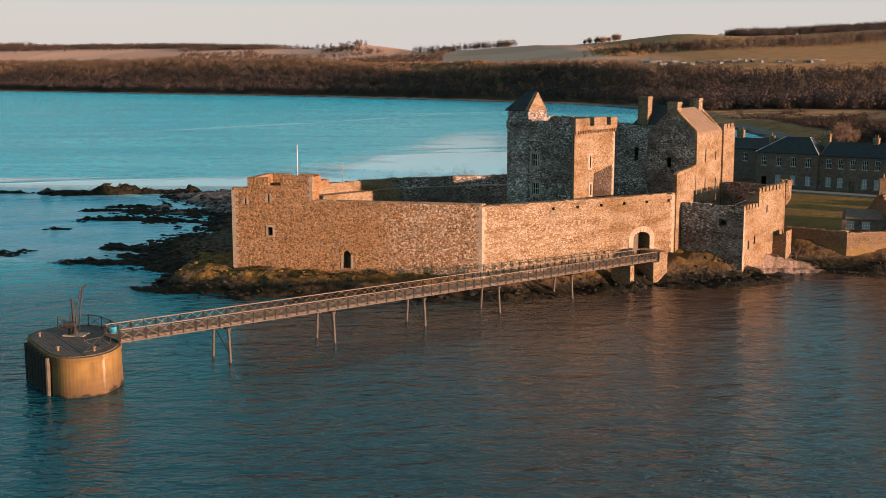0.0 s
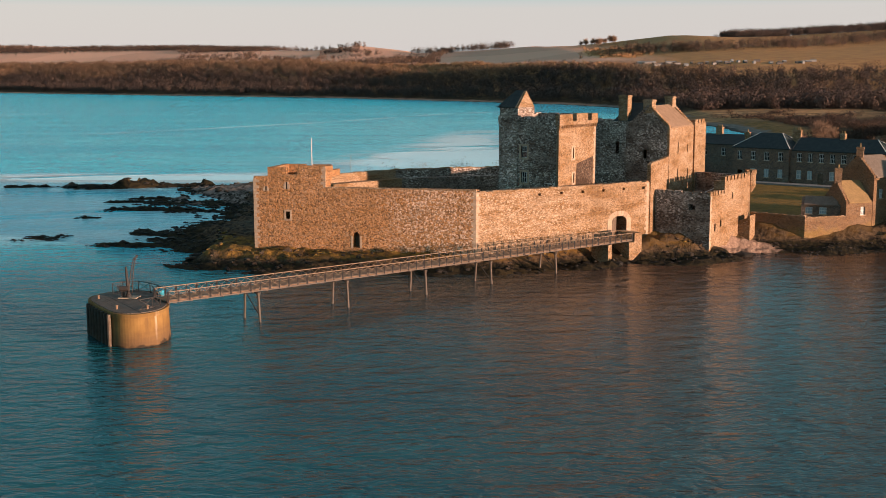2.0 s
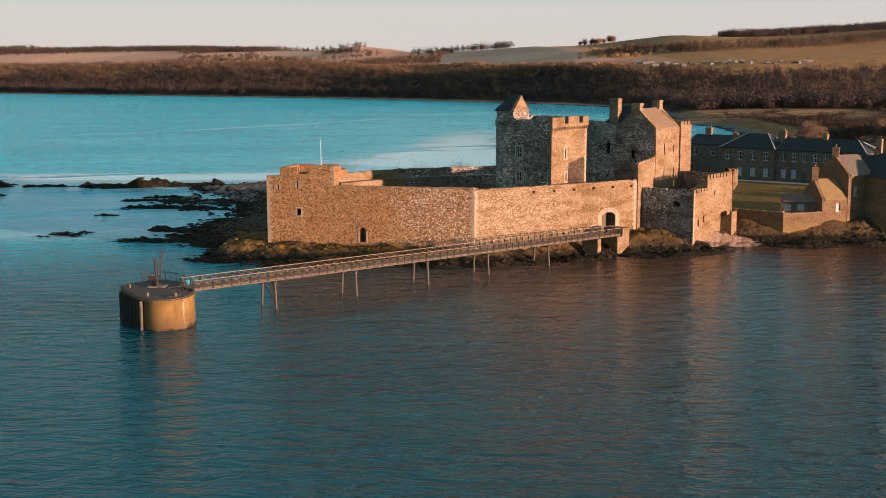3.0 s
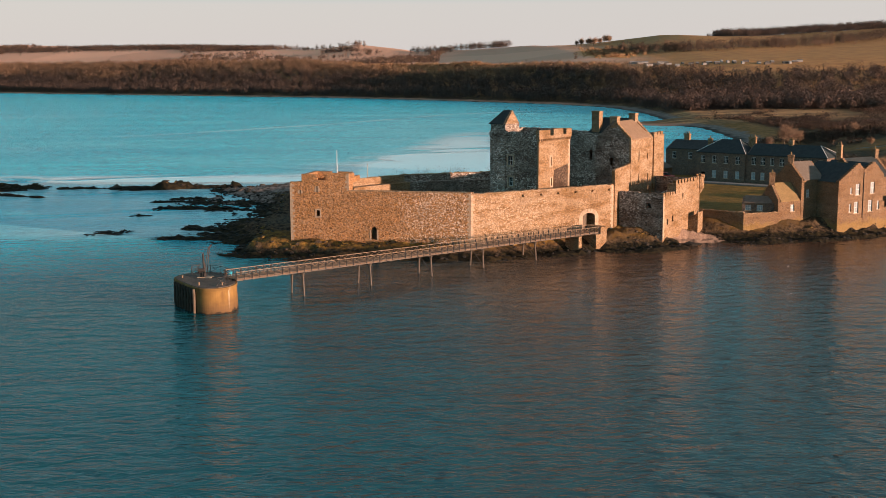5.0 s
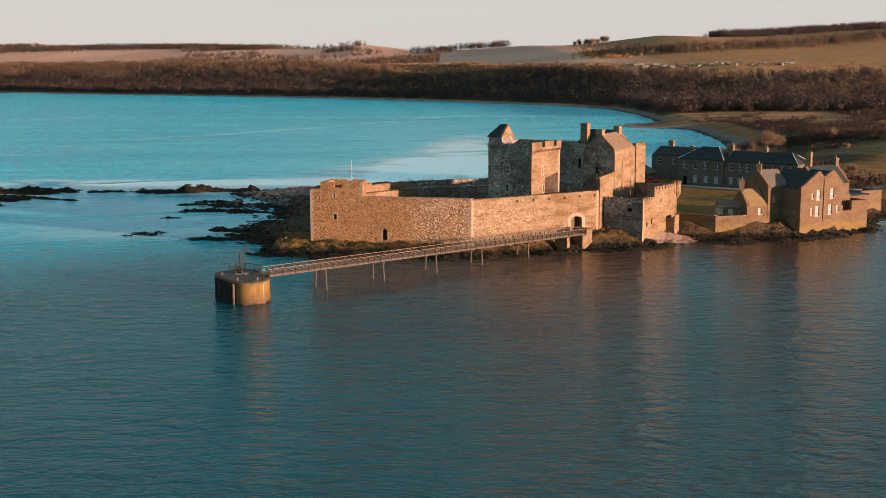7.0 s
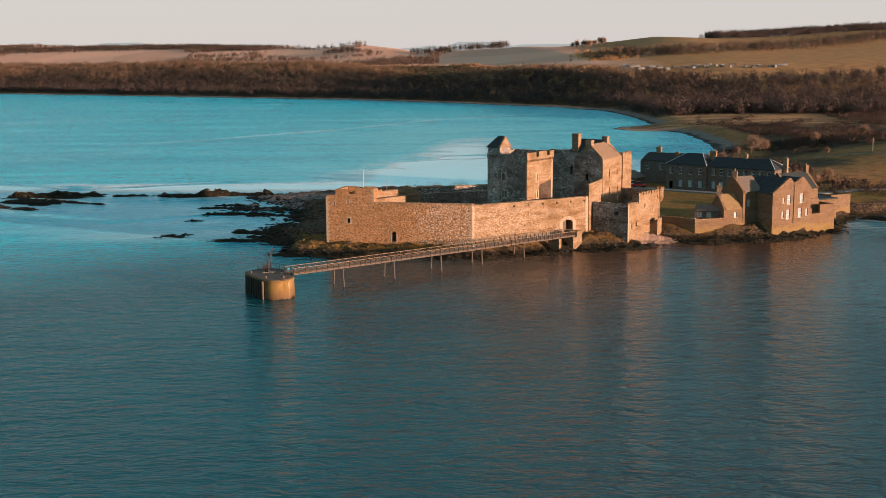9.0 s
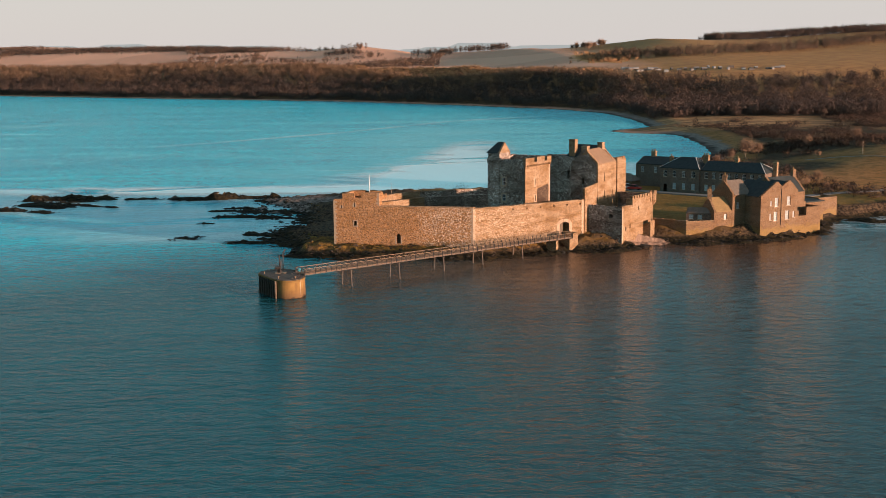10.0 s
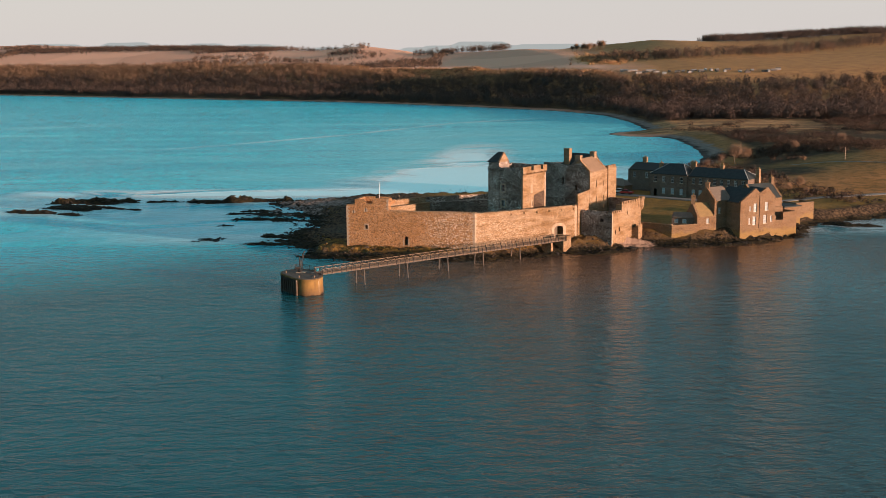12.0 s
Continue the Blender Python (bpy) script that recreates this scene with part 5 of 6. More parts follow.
chimney(barracks, *fr.at(20.3, 5.0), 2.6, 12.2, 1.1, 1.0, math.atan2(bar_dir.y, bar_dir.x), 2)
for f, hips, dep, ea, ri in ((fb, ((-0.2, 3.8), (12.6, 8.6)), 10.0, 9.5, 12.4), (fr, ((19.7, 16.2),), 8.5, 9.3, 11.7)):
    for u, v in hips:
        for d in (-0.2, dep + 0.2):
            b = B()
            bar(b, f.at3(u, d, ea + 0.2), f.at3(v, dep / 2, ri + 0.2), 0.12, 0.06)
            part("lead_hip", b, WHITE, barracks, "pale lead hip flashing")

# house at the water's edge with two stepped gables
house = thing("house", "stone house with crow-stepped gables rising from the sea wall", "house", 80, 153, 0)
H0 = Vector((75.2, 148.0))
HD = Vector((0.898, 0.44))
hf = Face(tuple(H0), tuple(H0 + HD * 19.7))
hs = [(4.2, 5.3, 7.0, 9.0), (4.0, 5.1, 3.8, 5.8), (2.75, 3.3, 4.0, 5.5), (7.9, 9.0, 7.1, 9.1), (7.5, 8.6, 3.9, 5.9), (9.8, 10.4, 4.2, 5.7), (2.9, 3.4, 7.3, 8.4)]
b = B()
hf.wall(b, -0.5, 9.4, 0.6, hs, 0, 11.2)
hf.poly(b, [(0.2, 9.4), (6.1, 9.4), (6.1, 11.3), (4.9, 12.6)], 0.0, 0.6)
hf.poly(b, [(6.1, 9.4), (11.2, 9.4), (11.2, 10.2), (8.6, 12.7), (6.1, 11.3)], 0.0, 0.6)
part("wall", b, STONE_HOUSE, house)
glaze(house, hf, hs, GLASS_DIM)
b = B()
hf.box(b, 0, 0.6, 0.6, 10.0, -0.5, 9.4)
hf.box(b, 10.6, 11.2, 0.6, 2.9, -0.5, 9.8)
hf.box(b, 11.2, 16.3, 2.9, 3.5, -0.5, 9.8)
hf.box(b, 15.7, 16.3, 3.5, 10.0, -0.5, 9.8)
hf.box(b, 0.6, 15.7, 9.4, 10.0, -0.5, 9.4)
part("wall", b, STONE_HOUSE, house)
crowsteps(hf, house, 0.0, 9.4, 4.9, 12.6, 10, 0.6, STONE_HOUSE)
crowsteps(hf, house, 6.1, 11.4, 4.9, 12.6, 4, 0.6, STONE_HOUSE)
crowsteps(hf, house, 6.15, 11.3, 8.6, 12.7, 5, 0.6, STONE_HOUSE)
crowsteps(hf, house, 11.2, 10.2, 8.6, 12.7, 7, 0.6, STONE_HOUSE)
for u0, z0, u1, z1 in ((0.0, 9.3, 4.9, 12.45), (6.15, 11.2, 4.9, 12.45), (6.1, 11.1, 8.6, 12.5), (11.3, 9.9, 8.6, 12.5)):
    b = B()
    hf.poly(b, [(u0, z0 - 0.1), (u1, z1 - 0.1), (u1, z1 + 0.06), (u0, z0 + 0.06)], 0.5, 9.9)
    part("roof", b, SLATE, house, "dark slate valley roof")
hr = Face(hf.at(0.3, 2.9), hf.at(16.3, 2.9))
for d0, d1 in ((-0.2, 3.5), (7.2, 3.5)):
    b = B()
    solid(b, [hr.at3(7.2, d0, 9.6), hr.at3(15.7, d0, 9.6), hr.at3(15.7, d1, 12.9), hr.at3(7.2, d1, 12.9)],
          [hr.at3(7.2, d0, 9.76), hr.at3(15.7, d0, 9.76), hr.at3(15.7, d1, 13.06), hr.at3(7.2, d1, 13.06)])
    part("roof", b, SLATE, house)
he = Face(hr.at(16.0, 0.0), hr.at(16.0, 7.1))
he2 = Face(hr.at(7.4, 0.0), hr.at(7.4, 7.1))
for f in (he, he2):
    b = B()
    f.poly(b, [(0, 9.4), (7.1, 9.4), (3.5, 13.0)], 0.0, 0.5)
    part("gable", b, STONE_HOUSE, house)
for f in (he, he2):
    crowsteps(f, house, 0, 9.7, 3.5, 13.0, 10, 0.5, STONE_HOUSE)
    crowsteps(f, house, 7.1, 9.7, 3.5, 13.0, 10, 0.5, STONE_HOUSE)
chimney(house, *hr.at(15.6, 3.5), 12.4, 14.5, 0.8, 0.9, math.atan2(HD.y, HD.x), 1, STONE_HOUSE)
b = B()
tube(b, hf.at3(6.1, -0.08, 2.8), hf.at3(6.1, -0.08, 11.0), 0.06)
part("drainpipe", b, IRON_DARK, house)
# sea terrace beside the house
terrace = thing("sea_wall", "stone sea terrace with a parapet beside the house", "sea wall", 90, 156, 0)
tf = Face(hf.at(11.2, 0), hf.at(18.6, 0))
b = B()
tf.box(b, 0, tf.length, 0.0, 2.85, -0.8, 4.4)
tf.box(b, 5.2, tf.length, 2.85, 6.0, -0.8, 4.4)
tf.box(b, 0.0, 0.5, 0.02, 0.6, 4.4, 5.6)
tf.box(b, 2.9, tf.length, 0.0, 0.6, 4.4, 6.3)
tf.box(b, tf.length - 0.6, tf.length, 0.6, 6.0, 4.4, 6.3)
tf.box(b, 0.0, 5.0, 2.4, 2.85, 4.4, 7.4)
part("wall", b, STONE_HOUSE, terrace)
ga = Face((99.6, 177.5), (104.3, 179.8))
b = B()
ga.box(b, 0, ga.length, 0.0, 0.6, 0.5, 5.7)
ga.box(b, -0.6, 0.0, 0.0, 5.0, 0.5, 5.7)
ga.box(b, ga.length, ga.length + 0.6, 0.0, 5.0, 0.5, 5.7)
gb = Face((93.4, 170.0), (98.6, 172.6))
gb.box(b, 0, gb.length, 0.0, 0.5, 0.5, 5.4)
part("wall", b, STONE_HOUSE, terrace)
b = B()
gb.box(b, -0.2, gb.length + 0.2, -0.2, 6.0, 5.4, 5.7)
part("roof", b, SLATE, terrace, "flat dark roof behind the terrace")
# side wing
wing = thing("house_wing", "two-storey stone wing with crow-stepped gable and chimney", "house", 71, 154, 0)
ws = Face((69.6, 150.9), tuple(Vector((69.6, 150.9)) + HD * 5.6))
block(wing, ws, 6.5, 0.0, 9.6, 12.6, STONE_HOUSE, SLATE_WARM, [(1.2, 2.0, 6.5, 7.9)])
glaze(wing, ws, [(1.2, 2.0, 6.5, 7.9)], GLASS_DIM)
wg = Face(ws.at(0, 6.5), ws.at(0, 0))
crowsteps(wg, wing, 0, 9.7, 3.25, 12.7, 10, 0.5, STONE_HOUSE)
crowsteps(wg, wing, 6.5, 9.7, 3.25, 12.7, 10, 0.5, STONE_HOUSE)
chimney(wing, *wg.at(3.25, 0.4), 12.2, 14.0, 0.9, 1.0, 1.1, 1, STONE_HOUSE)
# low cottage and its outshot
cottage = thing("cottage", "low stone cottage with stepped gable and ochre roof", "cottage", 66, 151, 0)
cs = Face((65.0, 149.3), (69.5, 150.8))
hs = [(2.6, 3.4, 4.2, 5.4)]
block(cottage, cs, 5.2, 0.0, 6.0, 9.0, STONE_HOUSE, TILE_WARM, hs, roof_label="ochre lichen-stained slate roof")
glaze(cottage, cs, hs, GLASS_DIM)
cg = Face(cs.at(0, 5.2), cs.at(0, 0))
crowsteps(cg, cottage, 5.2, 6.1, 2.6, 9.1, 9, 0.5, STONE_HOUSE)
crowsteps(cg, cottage, 0, 6.1, 2.6, 9.1, 9, 0.5, STONE_HOUSE)
chimney(cottage, *cg.at(2.6, 0.4), 8.6, 11.0, 0.9, 1.0, 1.3, 1, STONE_HOUSE)
ou = Face(cs.at(-4.2, 4.9), cs.at(-0.05, 1.2))
oh = [(0.6, 1.6, 4.2, 5.2), (2.6, 3.6, 4.2, 5.2)]
block(cottage, ou, 3.0, 0.0, 5.5, 6.6, STONE_DULL, SLATE_WARM, oh)
glaze(cottage, ou, oh)
# yard walls
yard = thing("yard_wall", "rough stone sea wall along the grass", "wall", 60, 148, 0)
for p, q, h in (((51.8, 152.6), (58.3, 147.5), 4.3), ((58.3, 147.5), (65.0, 149.3), 4.1)):
    f = Face(p, q)
    b = B()
    f.wall(b, 0.0, h, 0.7)
    part("wall", b, STONE_HOUSE, yard)
    coping(f, yard, h, 0.65, 0, f.length, 0.6)

# ---- road, outbuilding and parked cars by the barracks ----
ROAD = plain("gravel_road", (0.24, 0.21, 0.19), (0.34, 0.3, 0.27), 1.5, 0.95, 0.1)
rf = Face(tuple(F1 + bar_dir * -10 + Vector((-1.7, -1.9))), tuple(F1 + bar_dir * 36 + Vector((-1.7, -1.9))))
b = B()
rf.box(b, 0, rf.length, -3.4, 0.0, 2.3, 3.0)
tagged(part("road", b, ROAD), "pale gravel drive in front of the barracks", "road", kind="structure")
hut = thing("outbuilding", "small stone outbuilding with a dark hipped roof", "outbuilding", 59, 232, 2.5)
hb = Face((57.5, 234.5), (62.5, 230.2))
block(hut, hb, 5.0, 2.4, 5.0, 7.0, STONE_HOUSE, SLATE_WARM, [(1.0, 1.9, 3.0, 4.4)], 2.2, 2.2)


def car(x, y, z0, ang, paint, label):
    """A small parked car: body, cabin glass, wheels."""
    root = thing("car", label, "car", x, y, z0, "cars by the barracks")
    ca, sa = math.cos(ang), math.sin(ang)
    q = lambda u, v, w: (x + ca * u - sa * v, y + sa * u + ca * v, z0 + w)
    side = [(-2.0, 0.35), (-2.05, 0.8), (-1.5, 0.95), (0.9, 0.95), (1.95, 0.8), (2.0, 0.4)]
    b = B()
    solid(b, [q(u, -0.82, w) for u, w in side], [q(u, 0.82, w) for u, w in side])
    part("body", b, paint, root)
    cab = [(-1.45, 0.95), (-1.0, 1.45), (0.35, 1.45), (0.95, 0.95)]
    b = B()
    solid(b, [q(u, -0.72, w) for u, w in cab], [q(u, 0.72, w) for u, w in cab])
    part("cabin", b, IRON_DARK, root, "dark window glass")
    b = B()
    solid(b, [q(u, v, 1.46) for u, v in ((-0.95, -0.65), (0.3, -0.65), (0.3, 0.65), (-0.95, 0.65))], [q(u, v, 1.5) for u, v in ((-0.9, -0.6), (0.25, -0.6), (0.25, 0.6), (-0.9, 0.6))])
    part("roof", b, paint, root)
    for u in (-1.25, 1.25):
        for v in (-0.8, 0.62):
            b = B()
            tube(b, q(u, v, 0.32), q(u, v + 0.18, 0.32), 0.32, 0.32, 12)
            part("wheel", b, DARK, root)
    return root


RED = plain("red_car_paint", (0.5, 0.03, 0.02), (0.45, 0.025, 0.02), 1.0, 0.35, 0.5)
car(62.5, 226.0, 3.0, -0.6, RED, "small red car parked beside the barracks drive")
car(61.0, 229.0, 3.0, -0.5, WHITE, "white van-like car parked near the outbuilding")

# ---- woods and scrub ----
def twig_mesh(name, spots, blades, blade, material, trunk=True, seed=1, slim=0.35, lift=0.5):
    """Bare winter trees or bushes as one mesh. spots: rows x, y, z, height, spread, tone. Each is a stem and a crown of many small slivers."""
    rng = np.random.default_rng(seed)
    sp_ = np.asarray(spots, float)
    n = len(sp_)
    hh, rr = sp_[:, 3], sp_[:, 4]
    # slivers: points in a ragged crown, denser outside
    dirs = rng.normal(size=(n, blades, 3))
    dirs /= np.linalg.norm(dirs, axis=2, keepdims=True)
    rad = rng.uniform(0.35, 1.0, (n, blades, 1)) ** 0.6 * rng.uniform(0.75, 1.2, (n, blades, 1))
    low = 0.54 if trunk else 0.5
    ctr = np.stack([sp_[:, 0], sp_[:, 1], sp_[:, 2] + hh * low], 1)[:, None, :]
    reach = np.stack([rr, rr, hh * 0.5], 1)[:, None, :]
    c = ctr + dirs * rad * reach
    size = blade * rng.uniform(0.6, 1.5, (n, blades, 1))
    up = dirs * 0.6 + rng.normal(size=dirs.shape) * 0.5 + np.array([0, 0, lift])
    up /= np.linalg.norm(up, axis=2, keepdims=True)
    if lift == 0:
        up = np.cross(dirs, rng.normal(size=dirs.shape)) + 0.3 * rng.normal(size=dirs.shape)
        up /= np.linalg.norm(up, axis=2, keepdims=True)
    side = np.cross(up, dirs + 0.35 * rng.normal(size=dirs.shape) if lift == 0 else rng.normal(size=dirs.shape))
    side /= np.linalg.norm(side, axis=2, keepdims=True) + 1e-9
    tri = np.stack([c - up * size - side * size * slim, c - up * size + side * size * slim, c + up * size], 2)
    verts = [tri.reshape(-1, 3)]
    # crowns shade as rounded masses: the slivers' normals lean outwards from the crown
    out = dirs + 0.25 * rng.normal(size=dirs.shape) + np.array([0, 0, 0.25])
    out /= np.linalg.norm(out, axis=2, keepdims=True)
    shade = [np.repeat(out.reshape(-1, 3), 3, axis=0)]
    tone = [np.repeat(sp_[:, 5], blades * 3) + np.repeat(rng.normal(0, 0.05, n * blades), 3)]
    faces = [np.arange(n * blades * 3).reshape(-1, 3)]
    if trunk:
        k = 4
        a = np.arange(k) * 2 * np.pi / k
        ring = np.stack([np.cos(a), np.sin(a), 0 * a], 1)[None]
        base = np.stack([sp_[:, 0], sp_[:, 1], sp_[:, 2] - 0.5], 1)[:, None]
        lo = base + ring * (hh * 0.014)[:, None, None]
        hi = base + np.stack([0 * hh, 0 * hh, hh * 0.8], 1)[:, None] + ring * (hh * 0.007)[:, None, None]
        off = n * blades * 3
        tv = np.concatenate([lo, hi], 1)
        verts.append(tv.reshape(-1, 3))
        shade.append(np.tile(np.concatenate([ring[0], ring[0]]), (n, 1)))
        tone.append(np.repeat(sp_[:, 5] * 0.85, 2 * k))
        q = np.arange(n)[:, None, None] * 2 * k + off
        j = np.arange(k)
        t1 = np.stack([j, (j + 1) % k, k + (j + 1) % k], 1)[None] + q
        t2 = np.stack([j, k + (j + 1) % k, k + j], 1)[None] + q
        faces += [t1.reshape(-1, 3), t2.reshape(-1, 3)]
    verts, faces, tone = np.concatenate(verts), np.concatenate(faces), np.concatenate(tone)
    me = bpy.data.meshes.new(name)
    me.vertices.add(len(verts))
    me.vertices.foreach_set("co", verts.astype(np.float32).ravel())
    me.loops.add(faces.size)
    me.loops.foreach_set("vertex_index", faces.astype(np.int32).ravel())
    me.polygons.add(len(faces))
    me.polygons.foreach_set("loop_start", np.arange(0, faces.size, 3, dtype=np.int32))
    me.update(calc_edges=True)
    layer(me, "tone", tone)
    at = me.attributes.new("custom_normal", "FLOAT_VECTOR", "POINT")
    at.data.foreach_set("vector", np.concatenate(shade).astype(np.float32).ravel())
    me.materials.append(material)
    return new(name, me)


def twig_material(name, dark, mid, light):
    m = Mat(name, 0.95, 0.05)
    t = m.attr("tone")
    c = m.mix(m.ramp(t, 0.0, 0.5), dark, mid)
    c = m.mix(m.ramp(t, 0.5, 1.0), c, light)
    m.color(m.mix(m.ramp(m.noise(0.35, 3.0), 0.3, 0.7, 0.0, 0.5), c, dark))
    return m.m


TWIGS = twig_material("winter_twigs", (0.085, 0.062, 0.054), (0.155, 0.1, 0.07), (0.34, 0.2, 0.115))
BRACKEN = twig_material("dry_bracken", (0.1, 0.068, 0.045), (0.44, 0.23, 0.105), (0.6, 0.335, 0.17))
rng = np.random.default_rng(4)


def scatter(n, x0, x1, y0, y1, keep):
    x, y = rng.uniform(x0, x1, n), rng.uniform(y0, y1, n)
    z, d, e = land_height(x, y)
    ok = keep(x, y, d, e) & (z > 0.3)
    return x[ok], y[ok], z[ok], d[ok], e[ok]


def spots_of(x, y, z, h, r, tone):
    return np.stack([x, y, z, h, r, tone], 1)


# far woods along the shore and up the slope
x, y, z, d, e = scatter(75000, -1300, 1000, 600, 2350, lambda x, y, d, e: (d > 8) & ((e > -25) | ((y > 676 - 0.3 * np.clip(x - 160, 0, 150)) & (x > 168))) & (e < 320 - 125 * smooth(-200, 60, x) - 20 * smooth(110, 210, x) + 50 * fractal(x, y, 160, 2, 41)) & (x > -0.5 * y - 30) & (x < 0.45 * y + 40))
keep = rng.permutation(len(x))[:12000]
x, y, z, d, e = x[keep], y[keep], z[keep], d[keep], e[keep]
n = len(x)
# tone carries light too: shaded foot of the wood dark, sunlit top bright
tone = np.clip(0.1 + 0.75 * smooth(95, 210, e + 90 * fractal(x, y, 90, 3, 43)) * (1 - 0.8 * smooth(190, 290, x)) + 0.16 * fractal(x, y, 30, 2, 45) + rng.normal(0, 0.1, n), 0, 1)
far_woods = twig_mesh("far_woods", spots_of(x, y, z, rng.uniform(6.5, 12.5, n), rng.uniform(3.4, 6.4, n), tone), 130, 0.42, TWIGS, True, 2, 0.8, 0.0)
tagged(far_woods, "bare brown winter woods along the far shore", "woods", kind="stuff")
# bracken and young birch on the slope between the woods and the fields
x, y, z, d, e = scatter(40000, -120, 205, 900, 1600, lambda x, y, d, e: (e > 250 - 100 * smooth(-200, 60, x) - 60 * smooth(110, 210, x)) & (e < 400 - 125 * smooth(-200, 60, x) - 40 * smooth(110, 210, x) + 60 * fractal(x, y, 110, 2, 47)) & (fractal(x, y, 45, 2, 49) > -0.25))
keep = rng.permutation(len(x))[:3200]
x, y, z = x[keep], y[keep], z[keep]
kx, ky = rng.normal(0, 1, 420), rng.normal(0, 1, 420)
x, y = np.concatenate([x, 229 + 11 * kx]), np.concatenate([y, 1240 + 38 * ky])
z = np.concatenate([z, land_height(x[-420:], y[-420:])[0]])
n = len(x)
bracken = twig_mesh("bracken", spots_of(x, y, z - 0.3, rng.uniform(2.0, 5.5, n), rng.uniform(2.0, 4.2, n), np.where(rng.uniform(size=n) < 0.14, 0.0, np.clip(rng.normal(0.9, 0.15, n), 0, 1))), 60, 0.42, BRACKEN, False, 9, 0.8, 0.0)
tagged(bracken, "orange bracken and birch scrub below distant fields", "bracken", kind="stuff")
# hedges and spinneys on the fields
x, y, z, d, e = scatter(60000, -1400, 1000, 900, 2900, lambda x, y, d, e: (e > 250) & (e < 1150) & (np.abs(fractal(x, y, 260, 2, 51)) < 0.04 + 0.16 * (fractal(x, y, 330, 2, 57) > 0.24)) & (x > -0.5 * y) & (x < 0.45 * y + 60) & ~((x > 90) & (x < 760)))
n = len(x)
hedges = twig_mesh("hedgerows", spots_of(x, y, z, rng.uniform(4, 11, n), rng.uniform(2.5, 4.5, n), np.clip(rng.normal(0.4, 0.2, n), 0, 1)), 44, 0.6, TWIGS, True, 3, 0.7, 0.0)
tagged(hedges, "bare hedgerow trees between distant fields", "hedgerow", kind="stuff")
# belts of trees: rows of plan points, half width, height range, mean tone
BELTS = [([(236, 1245), (289, 1170), (358, 1165), (459, 1195), (540, 1235), (640, 1280)], 26, (7, 12), 0.5),
         ([(15, 1945), (60, 1905), (110, 1900), (165, 1765)], 16, (7, 14), 0.3),
         ([(-135, 1965), (-78, 1942)], 16, (6, 11), 0.15),
         ([(-900, 2600), (-640, 2540), (-450, 2480), (-260, 2300)], 60, (7, 12), 0.25),
         ([(420, 1500), (500, 1490), (600, 1480), (720, 1470)], 110, (7, 12), 0.12)]
belt_spots = []
for line, half, (h0, h1), tone0 in BELTS:
    for (ax, ay), (bx, by) in zip(line, line[1:]):
        m_ = int(math.hypot(bx - ax, by - ay) * half / 22)
        k, w_ = rng.uniform(0, 1, m_), rng.normal(0, 0.5, m_) * half
        run = math.hypot(bx - ax, by - ay)
        bx_, by_ = ax + (bx - ax) * k - (by - ay) / run * w_, ay + (by - ay) * k + (bx - ax) / run * w_
        belt_spots.append(spots_of(bx_, by_, land_height(bx_, by_)[0], rng.uniform(h0, h1, m_), rng.uniform(2.6, 4.6, m_), np.clip(rng.normal(tone0, 0.14, m_), 0, 1)))
wood_top = twig_mesh("tree_belts", np.concatenate(belt_spots), 60, 0.5, TWIGS, True, 8, 0.7, 0.0)
tagged(wood_top, "belts of bare trees and dark conifers between distant fields", "woods", kind="stuff")
# scrub on the low ground beyond the barracks
def scrubby(x, y, d, e):
    """Where bushes grow: not on the beach strip, the dry grass, the meadow slope or round the barracks."""
    thick = fractal(x, y, 38, 3, 61) > -0.12 - 0.15 * smooth(420, 520, y)
    strip = (d < 24) & (y > 385)
    dry_grass = (y > 530) & (y < 675) & (x < 262 + 40 * fractal(x, y, 60, 2, 67)) & (fractal(x, y, 22, 2, 65) < 0.2)
    slope = (y < 322) & (x > 128 + 14 * fractal(x, y, 30, 2, 69)) & (fractal(x, y, 20, 2, 71) < 0.5)
    yard = (x - 84) * 0.673 + (y - 214) * 0.74 < 14
    return (d > 6) & (e < 20) & thick & ~strip & ~dry_grass & ~slope & ~yard & (x > 0.18 * y + 20) & ((y > 200) | (x > 108))


x, y, z, d, e = scatter(110000, 60, 520, 180, 760, scrubby)
keep = rng.permutation(len(x))[:9500]
x, y, z = x[keep], y[keep], z[keep]
n = len(x)
scrub_ob = twig_mesh("scrub", spots_of(x, y, z - 0.2, rng.uniform(1.0, 3.4, n), rng.uniform(1.2, 3.0, n), np.clip(0.2 + 0.55 * fractal(x, y, 50, 2, 63) + rng.normal(0, 0.1, n), 0.0, 1)), 66, 0.24, TWIGS, False, 4, 0.45, 0.15)
tagged(scrub_ob, "brown gorse and bramble scrub on low ground", "scrub", kind="stuff")
# shrubs behind the rear curtain wall
x = rng.uniform(-9, 18, 46)
y = 163.5 + 0.31 * x + rng.uniform(3, 7, 46) + np.clip(-x, 0, 9) * -0.6
bushes = twig_mesh("shrubs", spots_of(x, y, 0 * x + 2.4, rng.uniform(7.0, 8.9, 46), rng.uniform(1.0, 2.2, 46), rng.uniform(0.6, 1.0, 46)), 420, 0.16, TWIGS, True, 5, 0.12, 0.25)
tagged(bushes, "bare twiggy shrubs growing behind the castle wall", "shrub", kind="stuff")


